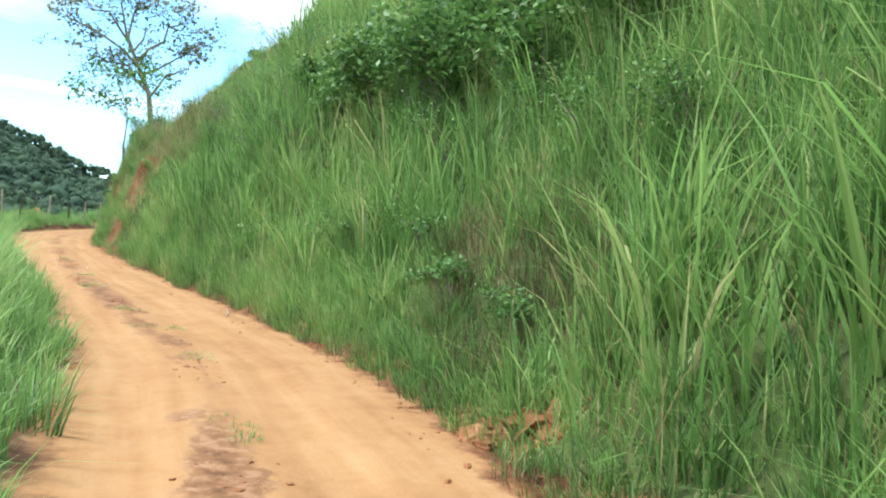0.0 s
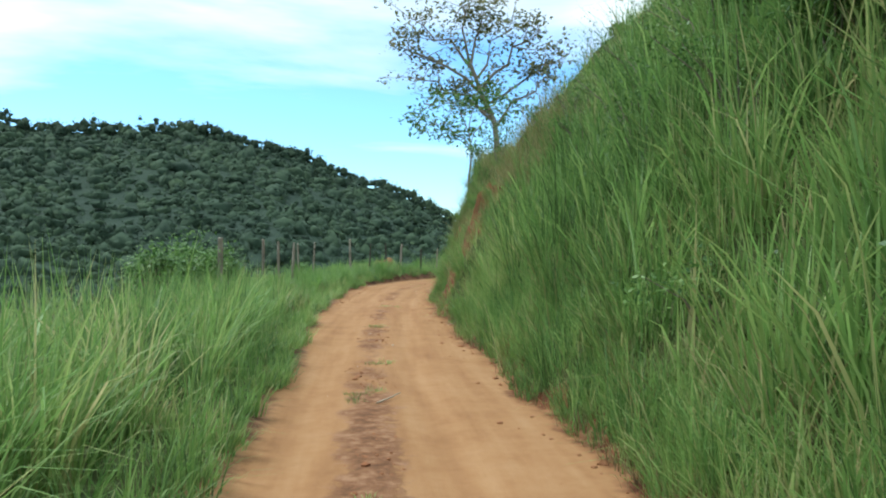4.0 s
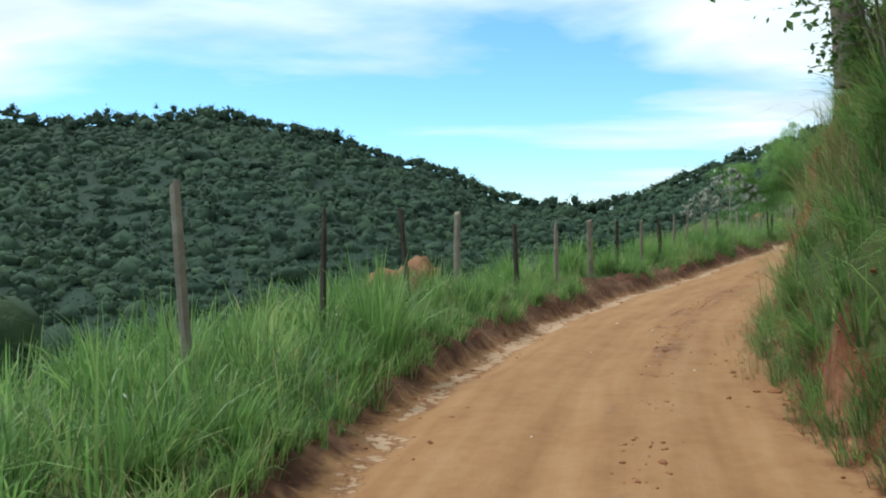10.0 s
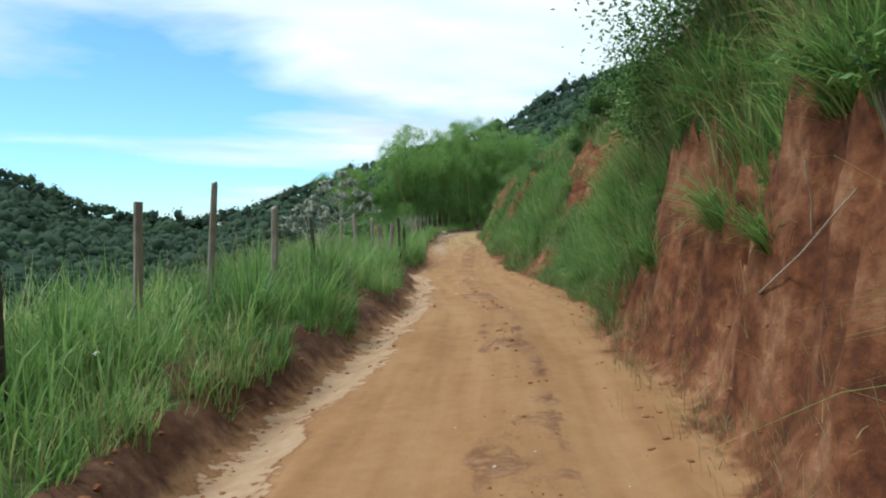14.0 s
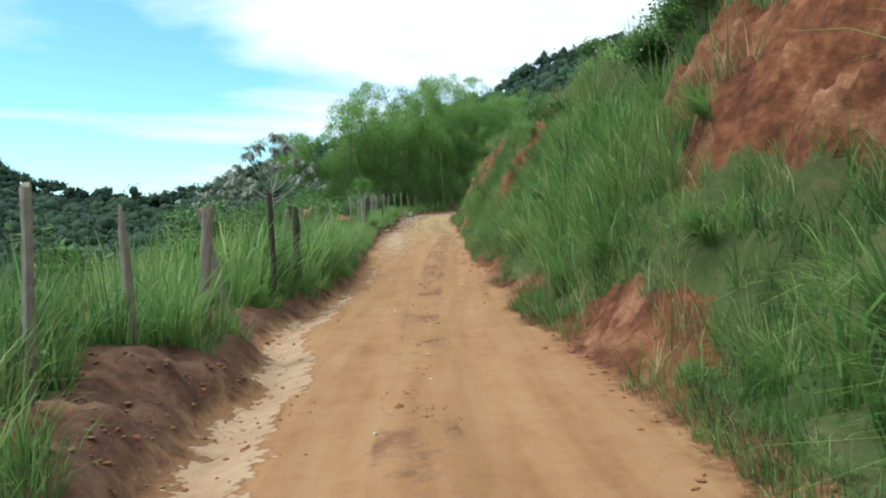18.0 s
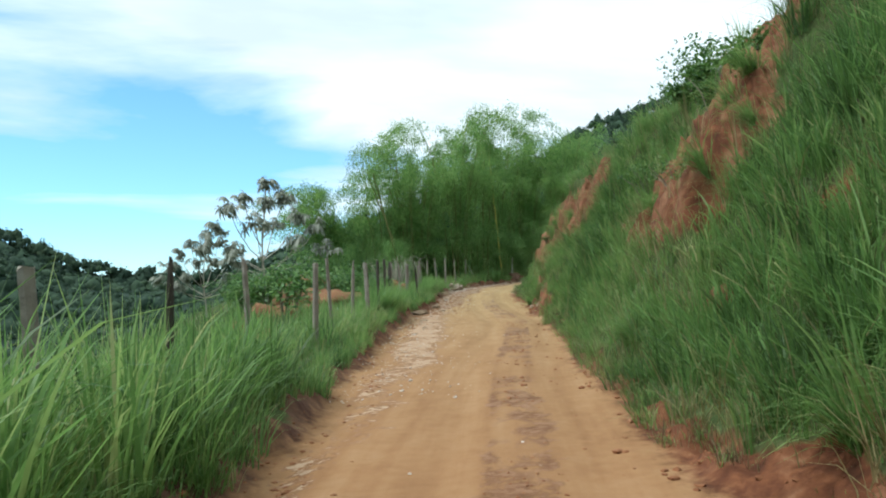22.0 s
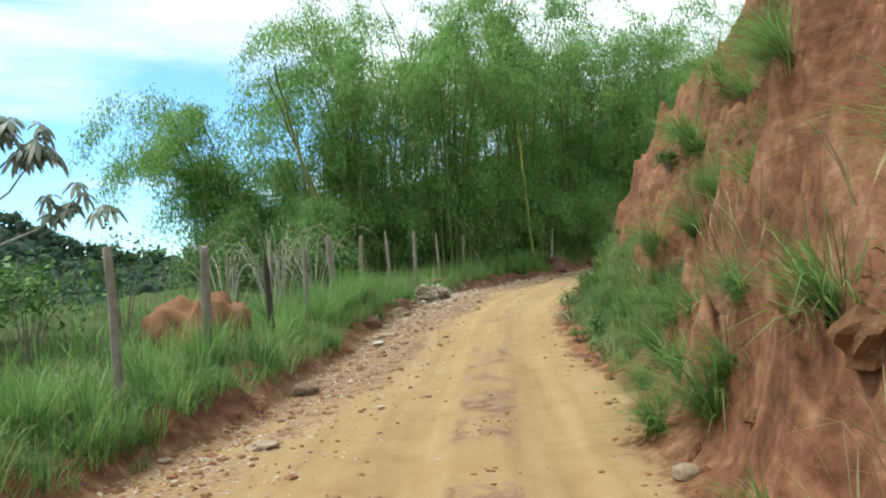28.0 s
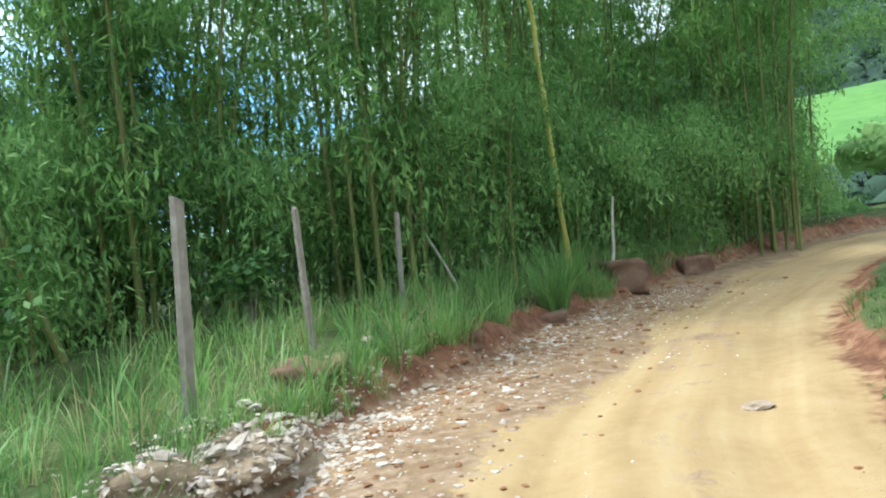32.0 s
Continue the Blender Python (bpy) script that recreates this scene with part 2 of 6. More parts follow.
def height(s, d, fine=True):
    """The ground over the road's plan: s along it, d to the right of its middle."""
    s, d = np.asarray(s, float), np.asarray(d, float)
    z = np.interp(s, CS, C[:, 3]) - EYE
    dl = table(s, LEFT) + 0.14 * wave(s * 1.3, 0 * s, 1.0) + 0.07 * wave(s * 4.1, 0 * s, 2.0)
    dr = table(s, RIGHT) + 0.16 * wave(s * 1.1, 0 * s, 3.0) + 0.07 * wave(s * 3.7, 0 * s, 4.0)
    out_l, out_r = np.maximum(dl - d, 0), np.maximum(d - dr, 0)
    # wheel ruts
    for r in (-0.62, 0.78):
        z = z - table(s, [(125, 0.035), (140, 0.06), (175, 0.06)]) * np.exp(-(((d - r - 0.1 * wave(s * 0.35, 0 * s, 5)) / 0.26) ** 2))
    # ditch and lip at the left
    ditch = table(s, [(40, 0), (50, 0.06), (62, 0.12), (110, 0.12), (125, 0.05), (205, 0.05)])
    z = z - ditch * np.exp(-(((d - dl - 0.3) / 0.28) ** 2))
    lip = table(s, [(-30, 0.08), (50, 0.12), (62, 0.34), (101, 0.4), (106, 0.24), (122, 0.2), (130, 0.3), (145, 0.45), (158, 0.3), (165, 0.34), (182, 0.4), (205, 0.4)]) * (1 + 0.35 * wave(s * 0.8, 0 * s, 18) + 0.25 * wave(s * 2.9, 0 * s, 19))
    z = z + lip * (1 - np.exp(-out_l / 0.22)) + 0.06 * np.minimum(out_l, 3) * wave(s * 0.9, d * 1.3, 6)
    brink = table(s, BRINK)
    fall = np.maximum(brink - d, 0)
    z = z - 0.62 * fall * fall / (fall + 2.0)
    # bank at the right
    crest, steep = table(s, CREST), table(s, STEEP)
    toe = table(s, TOE)
    bumps = 0.38 * wave(s * 0.55, d * 0.5, 7) + 0.2 * wave(s * 1.7, d * 0.9, 8) + 0.1 * wave(s * 4.3, d * 1.5, 14)
    bumps = bumps * table(s, [(134, 1), (140, 0.5), (156, 0.5), (162, 1)])
    run = np.maximum(out_r + bumps * np.minimum(out_r, 1.0), 0)
    lift = steep * np.maximum(run - toe, 0)
    gully = table(s, [(26, 0.2), (31, 1.0), (38, 1.0), (41, 0.5), (60, 0.5), (63, 1.0), (86, 1.0), (90, 0.5), (138, 0.5), (141, 0.9), (149, 0.9), (152, 0.6), (165, 0.3)])
    run = np.maximum(run + gully * np.clip(lift * 1.2, 0, 1) * (0.20 * wave(s * 1.9, lift * 1.1, 71) + 0.09 * wave(s * 3.1 + lift, lift * 3.3, 72)), 0)
    if fine:
        run = np.maximum(run + bare(s, d) * np.clip(lift * 1.5 - 0.1, 0, 1) * np.minimum(1, 2.0 / steep) * crags(s, lift), 0)
    low = np.minimum(run, toe)
    face = np.minimum(0.45 * low * low / toe + 0.15 * low + steep * np.maximum(run - toe, 0), crest)
    over = np.maximum(run - toe - crest / steep, 0)
    z = z + face + 0.42 * over * (6 / (6 + 0.3 * over)) * np.clip((190 - s) / 30, 0.05, 1)
    if fine:
        raw = bare(s, d) * np.clip(out_r * 2, 0, 1) * np.clip(face * 1.1, 0.15, 1)
        z = z + raw * (0.20 * wave(s * 2.1, d * 1.7, 15) + 0.15 * np.abs(wave(s * 4.6, d * 2.1, 16)) + 0.10 * (lattice(s * 9.0, d * 9.0, 6) - 0.5))
        lipped = np.clip(out_l * 4, 0, 1) * np.clip((1.1 - out_l) * 3, 0, 1)
        z = z + lipped * table(s, [(40, 0.2), (62, 1), (205, 1)]) * (0.10 * wave(s * 4.7, d * 5.3, 24) + 0.07 * wave(s * 9.1, d * 11, 25))
        rough = np.where(np.minimum(out_l, out_r) + np.maximum(out_l, out_r) > 0.05, 1.0, 0.3)
        z = z + rough * (0.02 * wave(s * 5.3, d * 6.1, 9) + 0.012 * wave(s * 11, d * 13, 10))
        z = z + np.where(out_r > 0.15, 0.10 * wave(s * 2.9, d * 3.7 + z * 2, 11) + 0.05 * wave(s * 7, d * 9 + z * 4, 12), 0)
    return z


def spot(s, d, fine=False):
    """World points over the plan."""
    s, d = np.asarray(s, float), np.asarray(d, float)
    x, y, tx, ty = xy_axes(s)
    return np.stack([x + d * ty, y - d * tx, height(s, d, fine)], -1)


def bare(s, d):
    """How bare the bank's soil is, 0 to 1."""
    h = height(s, d, False) - (np.interp(s, CS, C[:, 3]) - EYE)
    v = np.full_like(h, -1.0)
    for s0, s1, h0, h1 in ((33.2, 37.8, -0.3, 3.6), (43.8, 47.3, 1.6, 2.8), (40.8, 42.6, 1.4, 2.1), (48.2, 50.8, 1.7, 3.2), (61.5, 69.5, -0.3, 1.7), (65.5, 70.5, 0.3, 4.0), (70, 77, -0.3, 3.5), (75, 84.5, -0.3, 2.3), (97.2, 104.2, 2.0, 4.6), (103.6, 107.6, 2.9, 4.6), (99.5, 103.8, -0.2, 0.8),
                           (107, 119.5, -0.3, 0.28), (118.2, 119.8, 1.8, 2.8), (120.9, 122.2, 0.5, 1.4), (122.6, 129.8, 1.6, 5.6), (131.2, 132.7, 2.0, 2.9), (136.5, 141, 3.8, 4.6), (140.8, 144, 1.9, 3.4), (143.5, 151.5, -0.3, 4.9), (138.5, 145, -0.3, 0.8), (137.6, 145, 2.3, 4.9), (150, 156, 1.2, 5.6), (155, 161, 1.6, 5.0)):
        a = np.clip(np.minimum(s - s0, s1 - s) / 1.2, -1, 1) + np.clip(np.minimum(h - h0, h1 - h) / 0.5, -1, 1) - 1
        v = np.maximum(v, a)
    v = v + 0.36 * wave(s * 1.1, h * 1.6, 21) + 0.34 * wave(s * 2.7, h * 3.1, 22)
    return np.clip(v * 1.6 + 0.5, 0, 1)


def scar(s, d):
    """Bare earth on the verge side, 0 to 1."""
    v = np.full_like(np.asarray(s, float), -1.0)
    for s0, s1, d0 in ((97.3, 100.9, -2.85), (103.0, 106.4, -3.7), (68, 72.5, -3.3), (86.5, 88.5, -2.9)):
        v = np.maximum(v, np.clip(np.minimum(s - s0, s1 - s) / 0.9, -1, 1) + np.clip((d - d0) / 0.4, -1, 1) - 1)
    return np.clip((v + 0.35 * wave(s * 1.9, d * 2.3, 26)) * 1.8 + 0.6, 0, 1)


# ---- materials ----
def material(name, colours, scale=3.0, rough=0.9, bump=0.3, fine=40.0, island=0.0, thin=0.0, spec=0.2, big=0.25, pick=None, stops=(0.3, 0.7), deep=0.03):
    """Grain and stains: colours run over two noises; island varies each loose piece, pick names a field."""
    m = bpy.data.materials.new(name)
    m.use_nodes = True
    n, l = m.node_tree.nodes, m.node_tree.links
    bsdf = n["Principled BSDF"]
    co = n.new("ShaderNodeTexCoord")

    def tex(sc, det=6.0, ro=0.6):
        t = n.new("ShaderNodeTexNoise")
        t.inputs["Scale"].default_value, t.inputs["Detail"].default_value, t.inputs["Roughness"].default_value = sc, det, ro
        l.new(co.outputs["Object"], t.inputs["Vector"])
        return t.outputs[0]

    def mth(op, a, b):
        k = n.new("ShaderNodeMath")
        k.operation = op
        for i, v in enumerate((a, b)):
            if isinstance(v, (int, float)):
                k.inputs[i].default_value = v
            else:
                l.new(v, k.inputs[i])
        return k.outputs[0]

    a, b = tex(scale), tex(scale * big * 0.4, 3.0)
    f = mth("ADD", mth("MULTIPLY", a, 0.55), mth("MULTIPLY", b, 0.45))
    if island:
        g = n.new("ShaderNodeNewGeometry")
        f = mth("ADD", mth("MULTIPLY", f, 1 - island), mth("MULTIPLY", g.outputs["Random Per Island"], island))
    if pick:
        t = n.new("ShaderNodeAttribute")
        t.attribute_name = pick
        f = mth("ADD", mth("MULTIPLY", f, 0.6), mth("MULTIPLY", t.outputs["Fac"], 0.4))
    ramp = n.new("ShaderNodeValToRGB")
    els = ramp.color_ramp.elements
    while len(els) < len(colours):
        els.new(0.5)
    for i, c in enumerate(colours):
        els[i].position = stops[0] + (stops[1] - stops[0]) * i / max(1, len(colours) - 1)
        els[i].color = (*c, 1)
    l.new(f, ramp.inputs[0])
    l.new(ramp.outputs[0], bsdf.inputs["Base Color"])
    bsdf.inputs["Roughness"].default_value = rough
    bsdf.inputs["Specular IOR Level"].default_value = spec
    if bump:
        bp = n.new("ShaderNodeBump")
        bp.inputs["Strength"].default_value, bp.inputs["Distance"].default_value = bump, deep
        l.new(tex(fine, 8.0, 0.65), bp.inputs["Height"])
        l.new(bp.outputs[0], bsdf.inputs["Normal"])
    if thin:
        tr = n.new("ShaderNodeBsdfTranslucent")
        l.new(ramp.outputs[0], tr.inputs[0])
        mx = n.new("ShaderNodeMixShader")
        mx.inputs[0].default_value = thin
        l.new(bsdf.outputs[0], mx.inputs[1])
        l.new(tr.outputs[0], mx.inputs[2])
        l.new(mx.outputs[0], n["Material Output"].inputs[0])
    return m


M_GRASS = material("grass_blades", [(0.064, 0.118, 0.038), (0.112, 0.207, 0.058), (0.18, 0.322, 0.088), (0.285, 0.40, 0.13), (0.46, 0.43, 0.215)], scale=0.9, rough=0.5, bump=0, island=0.35, thin=0.5, spec=0.35, stops=(0.25, 0.8), pick="tone")
M_DRY = material("dry_grass", [(0.26, 0.23, 0.11), (0.40, 0.34, 0.18), (0.21, 0.20, 0.08)], scale=0.9, rough=0.7, bump=0, island=0.6, thin=0.3)
M_THATCH = material("brown_thatch", [(0.10, 0.075, 0.04), (0.20, 0.155, 0.085), (0.31, 0.26, 0.15)], scale=0.9, rough=0.8, bump=0, island=0.6, thin=0.25)
M_LEAF = material("broad_leaves", [(0.045, 0.11, 0.028), (0.095, 0.195, 0.046), (0.16, 0.265, 0.07)], scale=0.8, rough=0.5, bump=0, island=0.5, thin=0.3, spec=0.35)
M_BAMBOO = material("bamboo_leaves", [(0.085, 0.172, 0.057), (0.205, 0.35, 0.10), (0.37, 0.51, 0.165)], scale=0.35, rough=0.6, bump=0, island=0.25, thin=0.55, spec=0.15)
# bamboo leaf colours again, dimmed: the low grove's shade is in the colour
M_SHADE = material("shaded_bamboo_leaves", [(0.085, 0.172, 0.057), (0.18, 0.315, 0.096), (0.30, 0.43, 0.145)], scale=0.5, rough=0.6, bump=0, island=0.25, thin=0.45, spec=0.15)
M_CULM = material("bamboo_culm", [(0.07, 0.085, 0.025), (0.14, 0.15, 0.045), (0.24, 0.22, 0.08)], scale=2, rough=0.5, bump=0.2)
M_CANOPY = material("far_forest", [(0.022, 0.040, 0.028), (0.033, 0.057, 0.036), (0.045, 0.074, 0.041), (0.068, 0.104, 0.048)], scale=0.6, bump=0.6, fine=1.9, deep=0.3, rough=0.8, big=0.12, pick="tone", spec=0.1, stops=(0.28, 0.78))
M_WOOD_LEAF = material("valley_leaves", [(0.014, 0.028, 0.014), (0.026, 0.050, 0.021), (0.043, 0.075, 0.028), (0.07, 0.112, 0.038)], scale=1.6, bump=0.7, fine=4.0, deep=0.25, rough=0.7, island=0.25, pick="tone", thin=0.2, spec=0.15, stops=(0.28, 0.78))
M_OLIVE = material("olive_leaves", [(0.08, 0.09, 0.04), (0.15, 0.165, 0.075), (0.24, 0.23, 0.13)], scale=0.6, bump=0, rough=0.5, island=0.5, thin=0.5)
M_BARK = material("grey_bark", [(0.10, 0.08, 0.06), (0.22, 0.19, 0.15), (0.33, 0.30, 0.25)], scale=6, bump=0.7, fine=30)
M_POST = material("weathered_post_wood", [(0.13, 0.11, 0.085), (0.24, 0.21, 0.17), (0.36, 0.33, 0.28)], scale=5, bump=0.7, fine=40)
M_DARK = material("dark_post_wood", [(0.03, 0.025, 0.02), (0.06, 0.05, 0.04), (0.10, 0.085, 0.07)], scale=5, bump=0.7, fine=40)
M_BOULDER = material("brown_boulder", [(0.13, 0.09, 0.055), (0.23, 0.165, 0.105), (0.34, 0.265, 0.185)], scale=5, bump=0.9, fine=16)
M_STONE = material("pale_stone", [(0.25, 0.17, 0.11), (0.36, 0.27, 0.19), (0.48, 0.38, 0.29)], scale=6, bump=0.6, fine=30)


def ground_material():
    """Clay track, washed sand, red soil and turf, mixed by the plan's own fields with ragged borders."""
    m = bpy.data.materials.new("track_and_banks")
    m.use_nodes = True
    n, l = m.node_tree.nodes, m.node_tree.links
    bsdf = n["Principled BSDF"]
    co = n.new("ShaderNodeTexCoord")

    def tex(sc, det=7.0, ro=0.6, stretch=None):
        t = n.new("ShaderNodeTexNoise")
        t.inputs["Scale"].default_value, t.inputs["Detail"].default_value, t.inputs["Roughness"].default_value = sc, det, ro
        l.new(co.outputs["Object"], t.inputs["Vector"])
        return t.outputs[0]

    def mth(op, a, b, c=None):
        k = n.new("ShaderNodeMath")
        k.operation = op
        for i, v in enumerate((a, b, c)):
            if v is None:
                continue
            if isinstance(v, (int, float)):
                k.inputs[i].default_value = v
            else:
                l.new(v, k.inputs[i])
        return k.outputs[0]

    def field(name):
        t = n.new("ShaderNodeAttribute")
        t.attribute_name = name
        return t.outputs["Fac"]

    def step(v, lo, hi):
        k = n.new("ShaderNodeMapRange")
        k.interpolation_type = "SMOOTHSTEP"
        l.new(v, k.inputs["Value"])
        k.inputs["From Min"].default_value, k.inputs["From Max"].default_value = lo, hi
        return k.outputs[0]

    def ramp(v, cols, lo=0.3, hi=0.7):
        r = n.new("ShaderNodeValToRGB")
        els = r.color_ramp.elements
        while len(els) < len(cols):
            els.new(0.5)
        for i, c in enumerate(cols):
            els[i].position, els[i].color = lo + (hi - lo) * i / (len(cols) - 1), (*c, 1)
        l.new(v, r.inputs[0])
        return r.outputs[0]

    def mix(f, a, b):
        k = n.new("ShaderNodeMix")
        k.data_type = "RGBA"
        l.new(f, k.inputs[0])
        l.new(a, k.inputs[6])
        l.new(b, k.inputs[7])
        return k.outputs[2]

    big, mid, small, grit = tex(0.35, 4), tex(1.6), tex(7.0), tex(38.0, 5)
    blend = mth("ADD", mth("MULTIPLY", mid, 0.6), mth("MULTIPLY", small, 0.4))
    cmb = n.new("ShaderNodeCombineXYZ")
    l.new(mth("MULTIPLY", field("plan_s"), 0.22), cmb.inputs[0])
    l.new(mth("MULTIPLY", field("plan_d"), 3.2), cmb.inputs[1])
    drag = n.new("ShaderNodeTexNoise")
    drag.inputs["Scale"].default_value, drag.inputs["Detail"].default_value, drag.inputs["Roughness"].default_value = 1.0, 6.0, 0.55
    l.new(cmb.outputs[0], drag.inputs["Vector"])
    worn = mth("ADD", mth("MULTIPLY", blend, 0.5), mth("MULTIPLY", drag.outputs[0], 0.5))
    clay = ramp(worn, [(0.205, 0.10, 0.045), (0.285, 0.152, 0.071), (0.345, 0.205, 0.106)], 0.32, 0.68)
    sand = ramp(worn, [(0.23, 0.145, 0.068), (0.31, 0.21, 0.103), (0.37, 0.275, 0.15)], 0.32, 0.68)
    strip = ramp(small, [(0.085, 0.038, 0.021), (0.165, 0.078, 0.042), (0.27, 0.15, 0.09)], 0.35, 0.65)
    stony = ramp(small, [(0.12, 0.072, 0.045), (0.205, 0.135, 0.088), (0.30, 0.222, 0.155)], 0.35, 0.65)
    strip = mix(mth("MULTIPLY", field("sand"), 0.8), strip, stony)
    wash = ramp(blend, [(0.26, 0.155, 0.09), (0.345, 0.225, 0.14), (0.42, 0.30, 0.205)], 0.3, 0.7)
    soil = ramp(blend, [(0.042, 0.018, 0.011), (0.10, 0.037, 0.019), (0.175, 0.068, 0.032), (0.285, 0.135, 0.07)], 0.34, 0.68)
    pale = ramp(small, [(0.15, 0.075, 0.042), (0.25, 0.135, 0.08), (0.35, 0.215, 0.14)], 0.3, 0.7)
    soil = mix(mth("MULTIPLY", step(mth("ADD", mid, mth("MULTIPLY", big, 0.5)), 0.72, 0.92), 0.42), soil, pale)
    damp = ramp(blend, [(0.04, 0.022, 0.014), (0.09, 0.043, 0.027), (0.155, 0.084, 0.052), (0.25, 0.155, 0.10)], 0.27, 0.74)
    soil = mix(mth("MULTIPLY", field("sand"), 0.28), soil, pale)
    soil = mix(field("damp"), soil, damp)
    turf = ramp(blend, [(0.034, 0.047, 0.018), (0.062, 0.084, 0.028), (0.118, 0.106, 0.052)], 0.3, 0.7)
    nz = mth("SUBTRACT", mth("ADD", mth("MULTIPLY", mid, 0.5), mth("MULTIPLY", small, 0.5)), 0.5)
    track = mix(field("sand"), clay, sand)
    st = step(mth("ADD", field("strip"), mth("MULTIPLY", nz, 4.2)), 0.42, 0.9)
    track = mix(mth("MULTIPLY", st, 0.85), track, strip)
    ws = mth("ADD", field("wash"), mth("MULTIPLY", nz, mth("SUBTRACT", 2.0, mth("MULTIPLY", field("sand"), 1.1))))
    track = mix(mth("MULTIPLY", step(ws, 0.30, 0.36), 0.6), track, strip)
    track = mix(step(ws, 0.40, 0.46), track, wash)
    crumbs = mth("MULTIPLY", step(grit, 0.60, 0.68), field("litter"))
    track = mix(mth("MULTIPLY", crumbs, 0.7), track, strip)
    rim = step(mth("ADD", field("edge"), mth("MULTIPLY", nz, 0.9)), -0.12, 0.2)
    col = mix(rim, soil, track)
    col = mix(step(mth("ADD", field("green"), mth("MULTIPLY", nz, 1.2)), 0.4, 0.62), col, turf)
    l.new(col, bsdf.inputs["Base Color"])
    bsdf.inputs["Roughness"].default_value, bsdf.inputs["Specular IOR Level"].default_value = 0.95, 0.12
    hgt = mth("ADD", mth("MULTIPLY", small, mth("SUBTRACT", 1.2, mth("MULTIPLY", rim, 0.95))), mth("MULTIPLY", grit, mth("ADD", mth("MULTIPLY", st, 0.35), 0.18)))
    bp = n.new("ShaderNodeBump")
    bp.inputs["Strength"].default_value, bp.inputs["Distance"].default_value = 0.6, 0.05
    l.new(hgt, bp.inputs["Height"])
    l.new(bp.outputs[0], bsdf.inputs["Normal"])
    return m


M_GROUND = ground_material()


# ---- mesh helpers ----
def mesh_np(name, verts, faces, mats, index=None, smooth=False):
    """faces: arrays of equal-sided polygons."""
    me = bpy.data.meshes.new(name)
    verts = np.asarray(verts, np.float32).reshape(-1, 3)
    groups = [np.asarray(f, np.int32) for f in faces if len(f)]
    me.vertices.add(len(verts))
    me.vertices.foreach_set("co", verts.ravel())
    loops = np.concatenate([g.ravel() for g in groups])
    sizes = np.concatenate([np.full(len(g), g.shape[1], np.int32) for g in groups])
    me.loops.add(len(loops))
    me.loops.foreach_set("vertex_index", loops)
    me.polygons.add(len(sizes))
    me.polygons.foreach_set("loop_start", np.r_[0, np.cumsum(sizes)[:-1]].astype(np.int32))
    if index is not None:
        me.polygons.foreach_set("material_index", np.asarray(index, np.int32))
    me.polygons.foreach_set("use_smooth", np.full(len(sizes), smooth))
    for m in mats:
        me.materials.append(m)
    me.update(calc_edges=True)
    return me


def part(name, me, parent=None, label=""):
    ob = new(name, me)
    ob.parent = parent
    if label:
        ob["label"] = label
    return ob


def blades(base, length, width, lean, az, droop, rng, segs=3):
    """Grass blades as bent, tapering strips. All arguments are arrays, one value a blade."""
    n = len(base)
    ts = np.linspace(0, 1, segs + 1)
    dirx, diry = np.cos(az), np.sin(az)
    twist = az + np.pi / 2 + rng.normal(0, 0.5, n)
    wx, wy = np.cos(twist) * width / 2, np.sin(twist) * width / 2
    out = np.zeros((n, 2 * segs + 1, 3), np.float32)
    for i, t in enumerate(ts):
        fwd = length * (lean * t + droop * t * t)
        up = length * (t * np.sqrt(np.maximum(1 - lean**2, 0.1)) - 0.62 * droop * t * t * t)
        p = base + np.stack([dirx * fwd, diry * fwd, up], -1)
        if i < segs:
            k = (1 - 0.75 * t**1.5)
            off = np.stack([wx * k, wy * k, 0 * wx], -1)
            out[:, 2 * i], out[:, 2 * i + 1] = p - off, p + off
        else:
            out[:, -1] = p
    o = (np.arange(n) * (2 * segs + 1))[:, None]
    quads = np.concatenate([o + np.array([[2 * i, 2 * i + 1, 2 * i + 3, 2 * i + 2]]) for i in range(segs - 1)])
    tris = o + np.array([[2 * segs - 2, 2 * segs - 1, 2 * segs]])
    return out.reshape(-1, 3), quads, tris


def tufts(rng, centres, tall, per, spread, wide=0.018, way=None, segs=3):
    """Tufts of blades at the centres; tall is an array; way: the side they lean to."""
    k = np.repeat(np.arange(len(centres)), per)
    n = len(k)
    az = rng.uniform(0, 2 * np.pi, n)
    r = spread * np.sqrt(rng.uniform(0, 1, n))
    base = centres[k] + np.stack([r * np.cos(az), r * np.sin(az), -0.05 + 0 * r], -1)
    length = tall[k] * rng.uniform(0.5, 1.15, n)
    lean = np.clip(rng.normal(0.16, 0.13, n), 0.0, 0.7)
    droop = np.clip(rng.normal(0.30, 0.24, n), 0.02, 0.95)
    if way is not None:
        pull = rng.uniform(0, 1, n) < 0.42
        az = np.where(pull, way[k] + rng.normal(0, 0.85, n), az)
        droop = np.where(pull, droop + 0.08, droop)
    return blades(base, length, wide * rng.uniform(0.6, 1.4, n) * (0.55 + 0.5 * tall[k]), lean, az + rng.normal(0, 0.5, n), droop, rng, segs)


def set_tone(me, tone, each):
    me.attributes.new("tone", "FLOAT", "POINT").data.foreach_set("value", np.repeat(tone, each).astype(np.float32))


